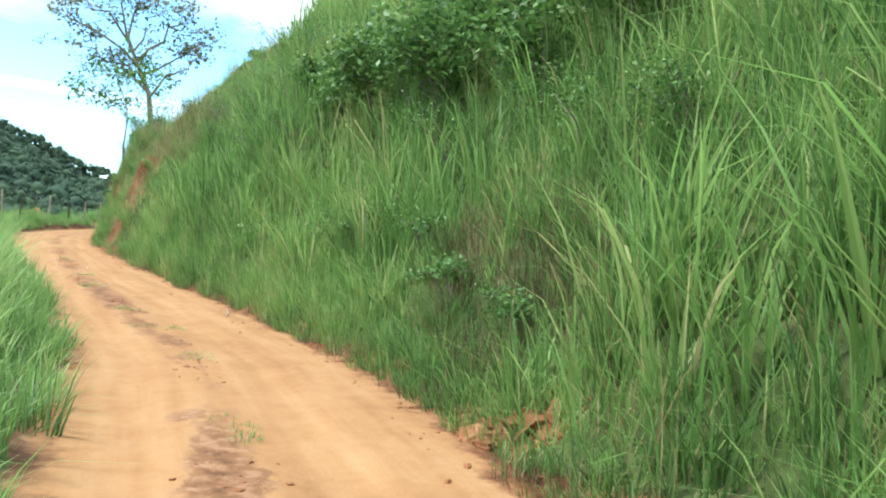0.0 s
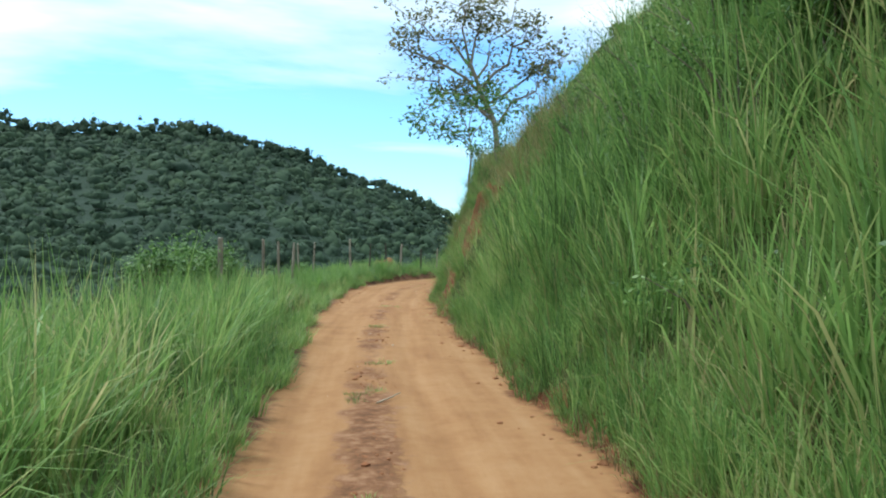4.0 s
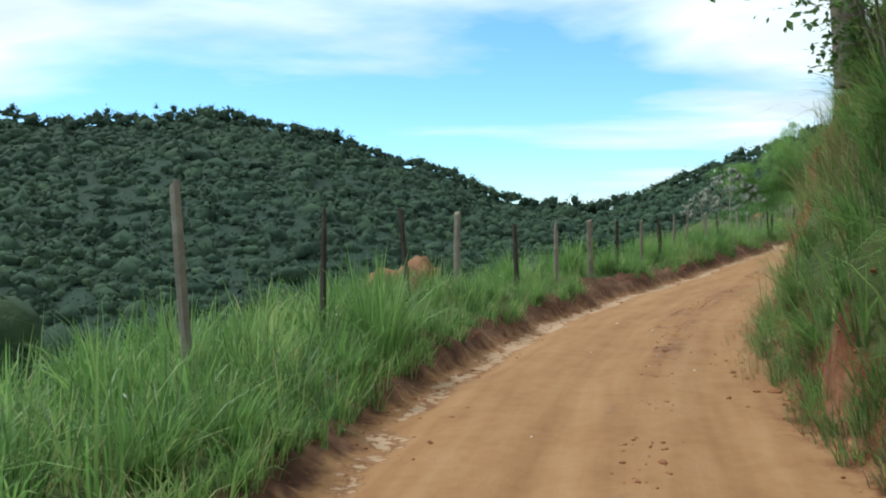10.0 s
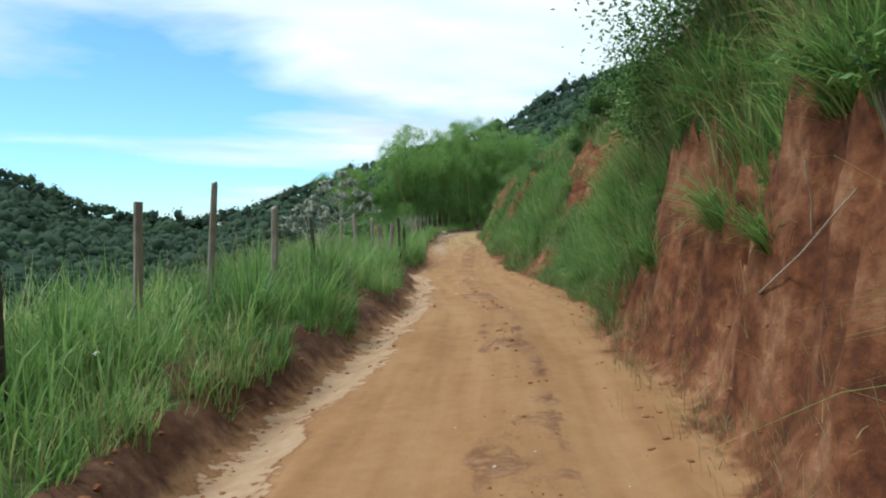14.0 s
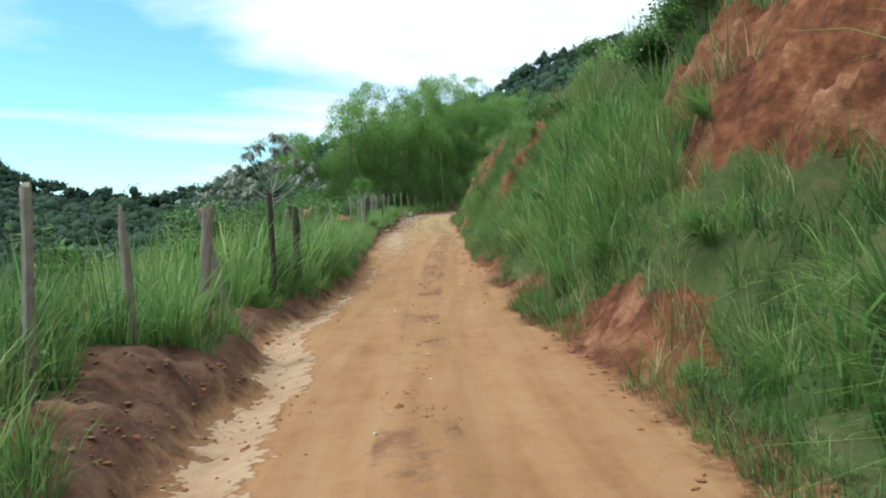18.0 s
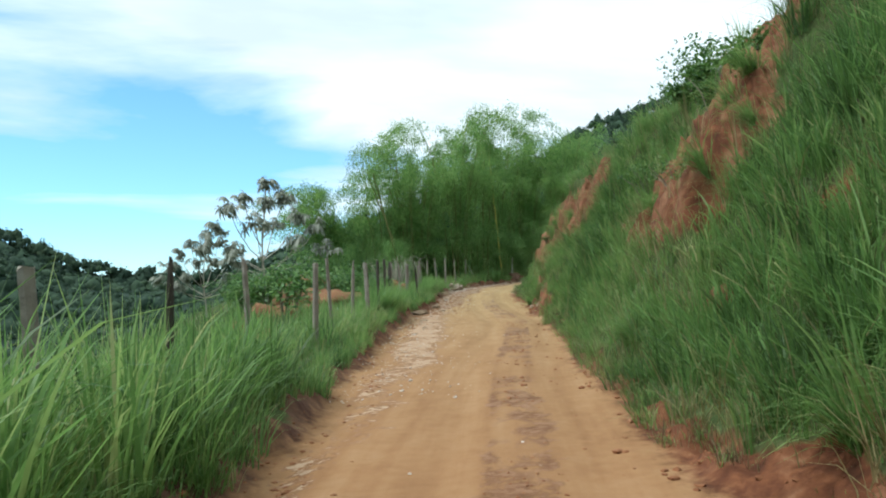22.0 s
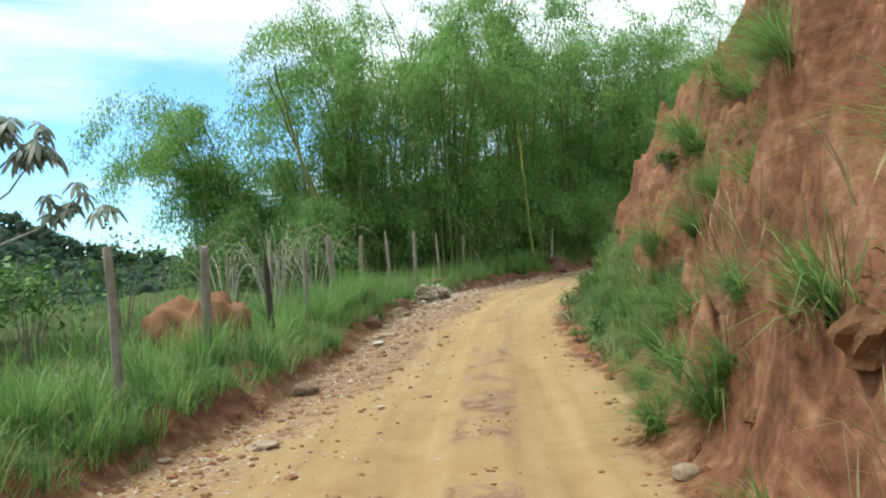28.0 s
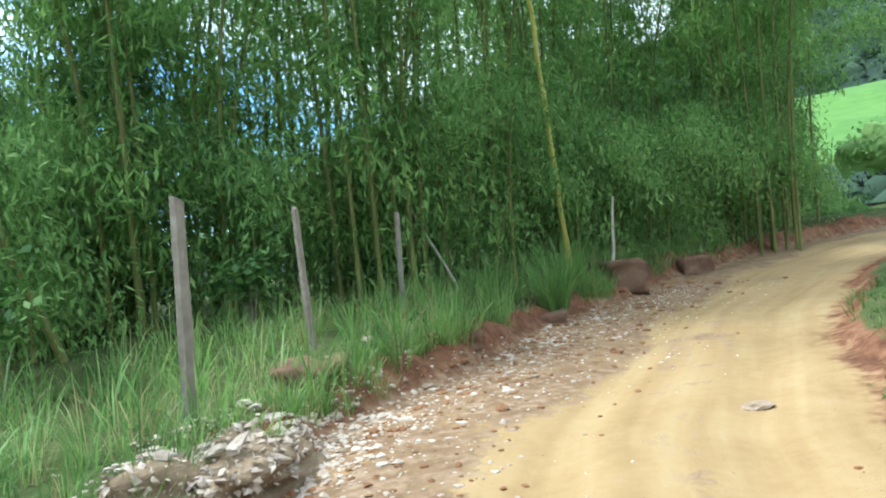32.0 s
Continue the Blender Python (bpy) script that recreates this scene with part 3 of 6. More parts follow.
# ---- ground: one sheet along the road ----
ss = np.concatenate([np.arange(-30, 30, 0.25), np.arange(30, 39, 0.14), np.arange(39, 61, 0.2), np.arange(61, 106, 0.14), np.arange(106, 118, 0.22), np.arange(118, 160, 0.14), np.arange(160, 204, 0.22)])
dd = np.concatenate([np.arange(-60, -20, 4.0), np.arange(-20, -8, 1.5), np.arange(-8, -5, 0.4), np.arange(-5, 1.0, 0.13), np.arange(1.0, 4.6, 0.05), np.arange(4.6, 6.4, 0.1), np.arange(6.4, 11, 0.3), np.arange(11, 20, 1.2), np.arange(20, 30.1, 2.5)])
SG, DG = np.meshgrid(ss, dd, indexing="ij")
gv = spot(SG, DG, True).reshape(-1, 3)
ni, nj = SG.shape
ids = np.arange(ni * nj).reshape(ni, nj)
gq = np.stack([ids[:-1, :-1], ids[:-1, 1:], ids[1:, 1:], ids[1:, :-1]], -1).reshape(-1, 4)
EL = DG - (table(SG, LEFT) + 0.14 * wave(SG * 1.3, 0 * SG, 1.0) + 0.07 * wave(SG * 4.1, 0 * SG, 2.0))
ER = (table(SG, RIGHT) + 0.16 * wave(SG * 1.1, 0 * SG, 3.0) + 0.07 * wave(SG * 3.7, 0 * SG, 4.0)) - DG
sway = 0.1 * wave(SG * 0.35, 0 * SG, 5)
bare_g = bare(SG, DG)
wash_s = table(SG, [(38, 0), (44, 0.35), (58, 0.6), (64, 1), (106, 1), (112, 0.5), (122, 0.5), (130, 0.75), (144, 0.7), (150, 0.35), (156, 0.1), (180, 0.0)])
wash_w = table(SG, [(56, 0.28), (70, 0.42), (104, 0.42), (118, 0.45), (126, 0.9), (146, 1.0), (154, 0.7), (180, 0.4)])
FIELDS = {
    "edge": np.minimum(EL, ER),
    "strip": (0.15 + 1.25 * lattice(SG * 0.7, DG * 1.4, 21)) * (0.45 + lattice(SG * 2.6, DG * 4.0, 22)) * (np.exp(-(((DG - 0.08 - sway) / 0.27) ** 2)) * table(SG, [(-30, 1.1), (30, 1.1), (42, 0.85), (58, 0.55), (84, 0.6), (90, 0.75), (120, 0.75), (150, 0.7), (165, 0.45), (205, 0.3)]) + (0.7 * np.exp(-(((DG - 0.36 - sway) / 0.08) ** 2)) + 0.7 * np.exp(-(((DG + 0.22 - sway) / 0.07) ** 2))) * table(SG, [(-30, 0.2), (50, 0.3), (66, 0.9), (130, 1.0), (160, 1.1), (185, 0.4)])) + 0.95 * np.clip((table(SG, [(140, 0.6), (148, 1.3), (156, 1.9), (168, 2.1), (180, 1.6), (205, 1.2)]) + 0.25 * wave(SG * 0.9, 0 * SG, 77) - EL) / 0.4, 0, 1) * table(SG, [(138, 0), (148, 0.75), (156, 1.0), (190, 1.0)]),
    "wash": np.exp(-(((EL - wash_w) / (wash_w * 0.75 + 0.02)) ** 2)) * wash_s * 0.75,
    "sand": table(SG, [(118, 0.0), (150, 0.8), (160, 1.0)]) + 0 * DG,
    "plan_s": SG,
    "plan_d": DG,
    "damp": np.clip((0.3 - EL) * 4, 0, 1) * np.where(DG < 0, 1.0, 0.0) * table(SG, [(120, 1), (130, 0.55), (142, 0.5), (150, 0.35), (205, 0.25)]),
    "litter": np.clip(1.2 - np.minimum(EL, ER) / 0.9, 0.15, 1) * table(SG, [(-30, 0.5), (40, 0.7), (60, 0.5), (115, 0.6), (135, 1), (205, 1)]),
    "green": np.where(EL < 0, (1 - scar(SG, DG)) * np.clip((-EL - table(SG, [(-30, -0.15), (52, -0.05), (62, 0.25), (110, 0.25), (125, 0.1), (205, 0.25)]) - 0.22 * wave(SG * 1.7, 0 * SG, 20)) * 2.0, 0, 1),
                      np.where(ER < 0, np.clip((-ER - 0.15) * 2.5, 0, 1) * (1 - bare_g), 0)),
}
ground = new("ground", mesh_np("ground", gv, [gq], [M_GROUND], None, True))
for key, val in FIELDS.items():
    ground.data.attributes.new(key, "FLOAT", "POINT").data.foreach_set("value", np.asarray(val, np.float32).ravel())
tagged(ground, "orange clay track between a grassy verge and a steep earth bank", "ground", kind="structure")

# ---- hills round the valley ----
RIDGE = [(-180, 6), (-120, 8), (-90, 10), (-70, 12), (-52, 12), (-45, 11), (-36, 9.2), (-33, 8.5), (-31, 7.2), (-27.5, 6.1), (-21.6, 4.5), (-17.7, 3.1), (-13.1, 1.4), (-10, 0.9), (-5, 1.3), (-2, 2.2),
         (2, 3.8), (6, 5.2), (12, 7.2), (15.5, 7.7), (18.5, 7.85), (21, 7.6), (25, 7.3), (31, 7.6), (45, 7.5), (70, 7), (110, 6), (180, 6)]
HX, HY = 12.0, 60.0


def hill(az, r):
    """Height of the far ground, by degrees to the left of +y and metres from the middle."""
    e = table(az, RIDGE)
    top = 430 * np.tan(np.radians(e))
    t = np.clip((r - 110) / 320, 0, 1)
    z = -34 + (top + 34) * (t**1.15)
    z = z - np.maximum(r - 430, 0) * 0.25
    near = np.clip((110 - r) / 60, 0, 1)
    # high ground behind the bank
    shelf = np.clip((-az - 50) / 25, 0, 1) * np.clip((az + 178) / 20, 0, 1) * np.clip((190 - r) / 80, 0, 1)
    shelf = np.where(r < 7, 0.85, shelf)
    z = z * (1 - shelf) + 2.5 * shelf
    near = near * (1 - shelf)
    return z - 6 * near + 3.0 * wave(az * 0.35, r * 0.03, 31) * t + 1.5 * wave(az * 0.9, r * 0.06, 32) * t


azs, rs = np.linspace(-180, 180, 361), np.concatenate([[0.3, 8, 16, 25], np.linspace(35, 110, 8), np.linspace(125, 430, 26), np.linspace(460, 1200, 10)])
AG, RG = np.meshgrid(azs, rs, indexing="ij")
hv = np.stack([HX - RG * np.sin(np.radians(AG)), HY + RG * np.cos(np.radians(AG)), hill(AG, RG) + 0.4 * np.clip((RG - 100) / 40, 0, 1) * np.clip((425 - RG) / 30, 0, 1)], -1).reshape(-1, 3)
hid = np.arange(AG.size).reshape(AG.shape)
hq = np.stack([hid[:-1, :-1], hid[:-1, 1:], hid[1:, 1:], hid[1:, :-1]], -1).reshape(-1, 4)
hills = new("ground_hills", mesh_np("ground_hills", hv, [hq], [M_CANOPY], None, True))
tagged(hills, "wooded hills across the valley", "hills", kind="structure")


def crowns(name, centres, size, tallness, per, card, rng, mat, label, category, sub=2, fray=0.11):
    """Trees seen from afar: an uneven rounded crown each, ragged with leaf sprays, and a tone of its own."""
    bm = bmesh.new()
    bmesh.ops.create_icosphere(bm, subdivisions=sub, radius=1.0)
    base = np.array([v.co[:] for v in bm.verts])
    tri = np.array([[v.index for v in f.verts] for f in bm.faces if f.calc_center_median().z > -0.45])
    bm.free()
    m = len(centres)
    tone = np.clip(rng.normal(0.47, 0.12, m) + 0.16 * wave(centres[:, 0] * 0.045, centres[:, 1] * 0.045 + centres[:, 2] * 0.06, 81), 0.02, 1.0)
    ph = rng.uniform(0, 6.28, (m, 1, 3))

    def lobes(w):
        return 0.82 + 0.3 * np.sin(w[..., 0] * 4.1 + ph[..., 0]) * np.sin(w[..., 1] * 4.3 + ph[..., 1]) + 0.14 * np.sin(w[..., 2] * 6.1 + w[..., 0] * 5 + ph[..., 2])

    wide = np.stack([rng.uniform(0.85, 1.15, m), rng.uniform(0.85, 1.15, m), tallness], -1)[:, None]
    w = np.repeat(base[None], m, 0)
    r = (lobes(w) + rng.normal(0, 0.09, w.shape[:2])) * size[:, None] * 0.92
    v1 = centres[:, None] + w * r[..., None] * wide
    f1 = (tri[None] + (np.arange(m) * len(base))[:, None, None]).reshape(-1, 3)
    w = rng.normal(0, 1, (m, per, 3))
    w[..., 2] = np.abs(w[..., 2]) * 0.9 - 0.2
    w /= np.linalg.norm(w, axis=2, keepdims=True)
    r = (lobes(w) + rng.normal(0.04, fray, w.shape[:2])) * size[:, None]
    p = centres[:, None] + w * r[..., None] * wide
    nm = w + rng.normal(0, 0.5, w.shape)
    a = np.cross(nm, rng.normal(0, 1, w.shape))
    a /= np.linalg.norm(a, axis=2, keepdims=True) + 1e-9
    c = np.cross(nm, a)
    c /= np.linalg.norm(c, axis=2, keepdims=True) + 1e-9
    h = (card * size[:, None] * rng.uniform(0.5, 1.5, w.shape[:2]))[..., None]
    v2 = np.stack([p - a * h, p - c * h * 0.6, p + a * h, p + c * h * 0.6], 2).reshape(-1, 3)
    o = (np.arange(m * per) * 4)[:, None] + m * len(base)
    t2 = np.repeat(np.clip(tone[:, None] + rng.normal(0.03, 0.24, (m, per)), 0, 1).reshape(-1), 4)
    ob = new(name, mesh_np(name, np.concatenate([v1.reshape(-1, 3), v2]), [f1, o + np.array([[0, 1, 2, 3]])], [mat], None, True))
    ob.data.attributes.new("tone", "FLOAT", "POINT").data.foreach_set("value", np.concatenate([np.repeat(tone, len(base)), t2]).astype(np.float32))
    return tagged(ob, label, category, kind="stuff")


def on_hill(az, r):
    return np.stack([HX - r * np.sin(np.radians(az)), HY + r * np.cos(np.radians(az)), hill(az, r)], -1)


rng = np.random.default_rng(5)
n_f, n_w, n_r = 12800, 4700, 1900
az_f = np.concatenate([rng.uniform(-57, 64, n_f), np.where(rng.uniform(0, 1, n_w) < 0.3, rng.uniform(33, 68, n_w), rng.uniform(-57, 35, n_w))])
r_f = np.concatenate([118 + 314 * np.sqrt(rng.uniform(0.0, 1, n_f)), rng.uniform(62, 250, n_w)])
k_f = (np.minimum(rng.gamma(1.5, 1.1, n_f + n_w), 7.0) + 0.9) * (0.68 + 0.32 * np.clip(r_f / 330, 0.2, 1))
t_f = rng.uniform(0.6, 1.35, len(k_f)) * np.clip(1.25 - 0.1 * k_f, 0.6, 1.2)
p_f = on_hill(az_f, r_f) + np.stack([0 * k_f, 0 * k_f, rng.normal(0.1, 0.7, len(k_f))], -1)
far = r_f > 260
crowns("forest_canopy", p_f[far], k_f[far], t_f[far], 16, 0.16, rng, M_CANOPY, "dense dark green forest covering the far hillsides", "forest", 1, 0.2)
crowns("forest_slope", p_f[~far], k_f[~far], t_f[~far], 34, 0.13, rng, M_CANOPY, "dark green trees on the lower hillsides across the valley", "forest", 1, 0.26)
# the trees that stand up along the skyline
az_f, r_f = rng.uniform(-57, 64, n_r), rng.uniform(418, 434, n_r)
k_f = np.minimum(rng.gamma(3, 0.42, n_r) + 0.6, 2.6)
t_f = rng.uniform(0.8, 1.5, n_r)
crowns("skyline_trees", on_hill(az_f, r_f) + np.stack([0 * k_f, 0 * k_f, 1.9 + 0.5 * k_f + rng.exponential(0.7, n_r)], -1), k_f, t_f, 30, 0.2, rng, M_CANOPY, "ragged trees along the skyline of the hills", "forest", 1, 0.22)
# nearer woods on the valley floor below the fence
n_f = 330
s_v, d_v = rng.uniform(-10, 190, n_f), -rng.uniform(26, 95, n_f)
x_v, y_v, tx_v, ty_v = xy_axes(s_v)
p_v = np.stack([x_v + d_v * ty_v, y_v - d_v * tx_v, -0.55 * (-d_v - 6) + rng.uniform(0, 4, n_f)], -1)
p_v[:, 2] = np.maximum(p_v[:, 2], -30) + 2.0
k_v = rng.uniform(1.6, 3.8, n_f)
crowns("valley_trees", p_v, k_v, rng.uniform(0.8, 1.5, n_f), 220, 0.06, rng, M_WOOD_LEAF, "thick green scrub and trees filling the valley below the track", "forest", 3, 0.14)

# ---- grass ----
rng = np.random.default_rng(11)


def scatter(n, s0, s1, d0, d1):
    return rng.uniform(s0, s1, n), rng.uniform(d0, d1, n)


def wilted(s, d):
    """Where the first bank's growth has died back, 0 to 1."""
    r = ((s - 8.2) / 1.6) ** 2 + ((d - 3.3) / 0.7) ** 2 + 0.5 * wave(s * 1.9, d * 2.7, 88)
    return np.clip(1.6 - 1.2 * r, 0, 1)


def grass_object(name, s, d, tall, per, spread, label, mat=M_GRASS, wide=0.018, segs=3, lean_out=False):
    keep = (d > 0) | (rng.uniform(0, 1, len(s)) > scar(s, d) * 1.1)
    s, d, tall = s[keep], d[keep], tall[keep]
    if name in ("bank_grass", "upper_bank_grass", "steep_grass", "foot_grass", "slope_tufts"):
        tall = tall * table(s, [(150, 1), (154, 0.5), (166, 0.5)]) * (1 - 0.6 * bare(s, d - 0.3)) * (0.8 + 0.45 * patchy(s * 2.1, d * 2.0, 61))
    if mat is M_GRASS:
        tall = tall * (1 - 0.5 * wilted(s, d))
    way = None
    if lean_out:
        x, y, tx, ty = xy_axes(s)
        way = np.arctan2(tx, -ty) + (np.pi if lean_out < 0 else 0)
    v, q, t = tufts(rng, spot(s, d, True), tall, per, spread, wide, way, segs)
    ob = new(name, mesh_np(name, v, [q, t], [mat], None, True))
    set_tone(ob.data, np.clip(rng.normal(0.46, 0.25, len(s)) + 0.22 * wave(s * 0.5, d * 0.9, 83) + 0.27 * wave(s * 1.5, d * 1.9, 84) + 0.10 * np.clip((52 - s) / 10, 0, 1), 0, 1), per * (2 * segs + 1))
    return tagged(ob, label, "grass", kind="stuff")


def patchy(s, d, seed):
    return 0.5 + 0.5 * wave(s * 0.45, d * 0.8, seed)


# bank: offset from the foot, thinned where the soil is bare
s, u = scatter(9800, -3, 172, 0, 1)
d = table(s, RIGHT) + 0.2 + 3.0 * u
keep = rng.uniform(0, 1, len(s)) > bare(s, d) * 1.15
s, d, u = s[keep], d[keep], u[keep]
early = np.clip((34 - s) / 40, 0, 1)
tall = (0.38 + 0.45 * patchy(s, d, 41)) * rng.uniform(0.6, 1.25, len(s)) + 0.55 * early * patchy(s, d, 45)
tall = np.where(u < 0.12, tall * 0.6, tall)
grass_object("bank_grass", s, d, np.clip(tall * rng.choice([0.7, 1.0, 1.35], len(s)), 0.18, 1.7), 14, 0.11, "lush green grass tufts covering the steep bank", wide=0.019, lean_out=True)
s, u = scatter(8500, -3, 165, 0, 1)
d = table(s, RIGHT) + 3.1 + 6.5 * u**1.2
keep = rng.uniform(0, 1, len(s)) > bare(s, d) * 1.15
s, d = s[keep], d[keep]
tall = (0.5 + 0.5 * patchy(s, d, 46)) * rng.uniform(0.6, 1.3, len(s)) + 0.4 * np.clip((34 - s) / 40, 0, 1)
tall = tall * table(s, [(14, 1), (20, 0.6), (38, 0.6), (44, 1)])
grass_object("upper_bank_grass", s, d, np.clip(tall, 0.25, 1.6), 12, 0.17, "tall grass hanging over the top of the bank", wide=0.021, segs=2, lean_out=True)
s, u = scatter(3600, 0, 33, 0, 1)
d = table(s, RIGHT) + 0.3 + 5.5 * u
grass_object("corner_grass", s, d, rng.uniform(0.5, 1.25, len(s)) * table(s, [(10, 1), (18, 0.6)]), 10, 0.12, "tall bright green grass on the bank at the bend", wide=0.017, lean_out=True)
s, u = scatter(1300, 68, 96, 0, 1)
d = table(s, RIGHT) + 1.4 + 3.5 * u
keep = rng.uniform(0, 1, len(s)) > bare(s, d) * 0.9
s, d = s[keep], d[keep]
grass_object("hanging_grass", s, d, rng.uniform(0.8, 1.5, len(s)), 8, 0.15, "long half-withered grass hanging from the top of the cut", mat=M_DRY, wide=0.014, lean_out=True)
s, u = scatter(3900, 0, 150, 0, 1)
d = table(s, RIGHT) + 0.4 + 6.5 * u
keep = patchy(s, d, 47) > 0.42
s, d = s[keep], d[keep]
grass_object("dry_bank_grass", s, d, rng.uniform(0.5, 1.2, len(s)), 8, 0.15, "withered straw-coloured grass hanging down the bank", mat=M_DRY, wide=0.015, lean_out=True)
# the foot of the bank, where grass and thatch hang over the track's edge
s, u = scatter(5600, -3, 142, 0, 1)
d = table(s, RIGHT) + 0.16 * wave(s * 1.1, 0 * s, 3.0) + 0.07 * wave(s * 3.7, 0 * s, 4.0) + 0.02 + 0.4 * u
keep = bare(s, d + 0.3) < 0.45
s, d = s[keep], d[keep]
half = len(s) // 2
grass_object("foot_grass", s[:half], d[:half], rng.uniform(0.18, 0.5, half), 13, 0.1, "short grass overhanging the edge of the track", wide=0.014, lean_out=True)
grass_object("foot_thatch", s[half:], d[half:], rng.uniform(0.15, 0.4, len(s) - half), 10, 0.12, "brown withered thatch at the foot of the bank", mat=M_THATCH, wide=0.010, lean_out=True)
s, u = scatter(2200, 64, 90, 0, 1)
d = table(s, RIGHT) + 0.4 + 2.0 * u
keep = bare(s, d) < 0.35
s, d = s[keep], d[keep]
grass_object("cut_grass", s, d, rng.uniform(0.45, 1.1, len(s)), 15, 0.12, "long grass hanging down the steep cut", wide=0.017, lean_out=True)
s, u = scatter(7600, 36, 162, 0, 1)
keep = (s < 56) | (s > 102)
s, u = s[keep], u[keep]
d = table(s, RIGHT) + 0.8 * table(s, TOE) + 1.9 * u
keep = bare(s, d) < 0.38
s, d = s[keep], d[keep]
grass_object("steep_grass", s, d, rng.uniform(0.35, 0.95, len(s)), 13, 0.13, "thick bright grass tufts on the steep face of the bank", wide=0.018, lean_out=True)
s, u = scatter(1300, 131, 142.5, 0, 1)
d = table(s, RIGHT) + 0.5 + 3.2 * u
keep = bare(s, d) < 0.38
s, d = s[keep], d[keep]
grass_object("slope_tufts", s, d, rng.uniform(0.3, 0.8, len(s)), 15, 0.13, "bright grass tufts crowding the bank before the red cut", wide=0.017, lean_out=True)
# ragged fringe of grass and straw round the bare patches
s, u = scatter(26000, 28, 162, 0, 1)
d = table(s, RIGHT) + 0.05 + 4.2 * u
k = bare(s, d)
keep = (k > 0.1) & (k < 0.5)
s, d = s[keep][:2300], d[keep][:2300]
half = len(s) // 2
grass_object("fringe_grass", s[:half], d[:half], rng.uniform(0.4, 1.0, half), 15, 0.1, "long grass drooping over the bare soil", wide=0.016, lean_out=True)
grass_object("fringe_straw", s[half:], d[half:], rng.uniform(0.4, 1.0, len(s) - half), 12, 0.1, "dry roots and straw hanging over the bare soil", mat=M_DRY, wide=0.010, lean_out=True)
s, u = scatter(900, 58, 92, 0, 1)
d = table(s, RIGHT) + rng.normal(0.12, 0.18, len(s))
grass_object("straw_litter", s, d, rng.uniform(0.12, 0.35, len(s)), 7, 0.14, "dead straw lying at the foot of the bank", mat=M_DRY, wide=0.008, lean_out=True)
s, u = scatter(1000, 77, 149, 0, 1)
d = table(s, LEFT) - 0.7 - 2.0 * u
grass_object("rank_grass", s, d, rng.uniform(0.8, 1.45, len(s)) * table(s, [(77, 0.75), (87, 0.9), (108, 1.1), (120, 0.95), (131, 0.65), (149, 0.6)]), 26, 0.16, "tall rank grass on the verge hiding the fence", wide=0.019)
# verge
s, u = scatter(6200, -3, 182, 0, 1)
d = table(s, LEFT) - table(s, [(0, 0.0), (50, 0.05), (62, 0.3), (110, 0.3), (125, 0.15), (205, 0.25)]) + 0.2 * wave(s * 1.7, 0 * s, 20) - u * 3.4
tall = (0.34 + 0.36 * patchy(s, d, 42) + 0.12 * np.exp(-(((s - 38) / 9) ** 2))) * rng.uniform(0.6, 1.3, len(s)) + 0.55 * np.clip((30 - s) / 22, 0, 1) * np.clip(u * 2.5, 0.25, 1) + table(s, [(86, 0), (90, 0.2), (112, 0.35), (120, 0.1), (126, 0)])
grass_object("verge_grass", s, d, np.clip(tall * rng.choice([0.75, 1.0, 1.3], len(s)), 0.12, 1.6), 14, 0.10, "green grass along the verge beside the fence", wide=0.018)
s, u = scatter(2600, 0, 122, 0, 1)
d = table(s, LEFT) - 1.0 - 3.2 * u
keep = (s < 32) | ((s > 86) & (s < 120))
s, d = s[keep], d[keep]
grass_object("seeding_grass", s, d, rng.uniform(0.9, 1.5, len(s)), 5, 0.1, "tall thin grass stalks gone to seed on the verge", mat=M_DRY, wide=0.008)
# the verge's ragged edge, hanging over the track's lip
s, u = scatter(4200, -3, 182, 0, 1)
d = table(s, LEFT) + 0.16 * wave(s * 1.7, 0 * s, 20) - table(s, [(0, -0.05), (50, 0.0), (62, 0.22), (125, 0.15), (205, 0.3)]) - 0.3 * u
keep = patchy(s * 2.2, 0 * s, 48) > 0.3
s, d = s[keep], d[keep]
grass_object("edge_grass", s, d, rng.uniform(0.22, 0.6, len(s)), 9, 0.09, "grass drooping over the lip of the track", wide=0.016, lean_out=-1)
s, u = scatter(1500, 30, 180, 0, 1)
d = table(s, LEFT) - 0.2 - 2.6 * u
grass_object("dry_verge_grass", s, d, rng.uniform(0.3, 0.8, len(s)), 8, 0.1, "withered straw scattered through the verge grass", mat=M_DRY, wide=0.011, lean_out=-1)
s, u = scatter(800, 40, 64, 0, 1)
d = table(s, RIGHT) + 0.8 + 2.2 * u
grass_object("hanging_straw", s, d, rng.uniform(0.6, 1.2, len(s)), 8, 0.13, "light dry grass hanging over the raw cut", mat=M_DRY, wide=0.013, lean_out=True)
s, u = scatter(190, 31.5, 39.5, 0, 1)
d = table(s, RIGHT) + 2.1 + 1.3 * u
grass_object("overhanging_straw", s, d, rng.uniform(0.7, 1.4, len(s)), 13, 0.15, "straw-coloured grass hanging over the top of the raw earth", mat=M_DRY, wide=0.014, segs=4, lean_out=True)
s, u = scatter(560, 2, 30, 0, 1)
d = table(s, RIGHT) + 0.8 + 4.5 * u
grass_object("cane_grass", s, d, rng.uniform(1.3, 2.2, len(s)), 30, 0.2, "tall upright cane grass with long bright blades", wide=0.019)
s, u = scatter(420, 8, 33, 0, 1)
d = table(s, LEFT) - 0.7 - 2.2 * u
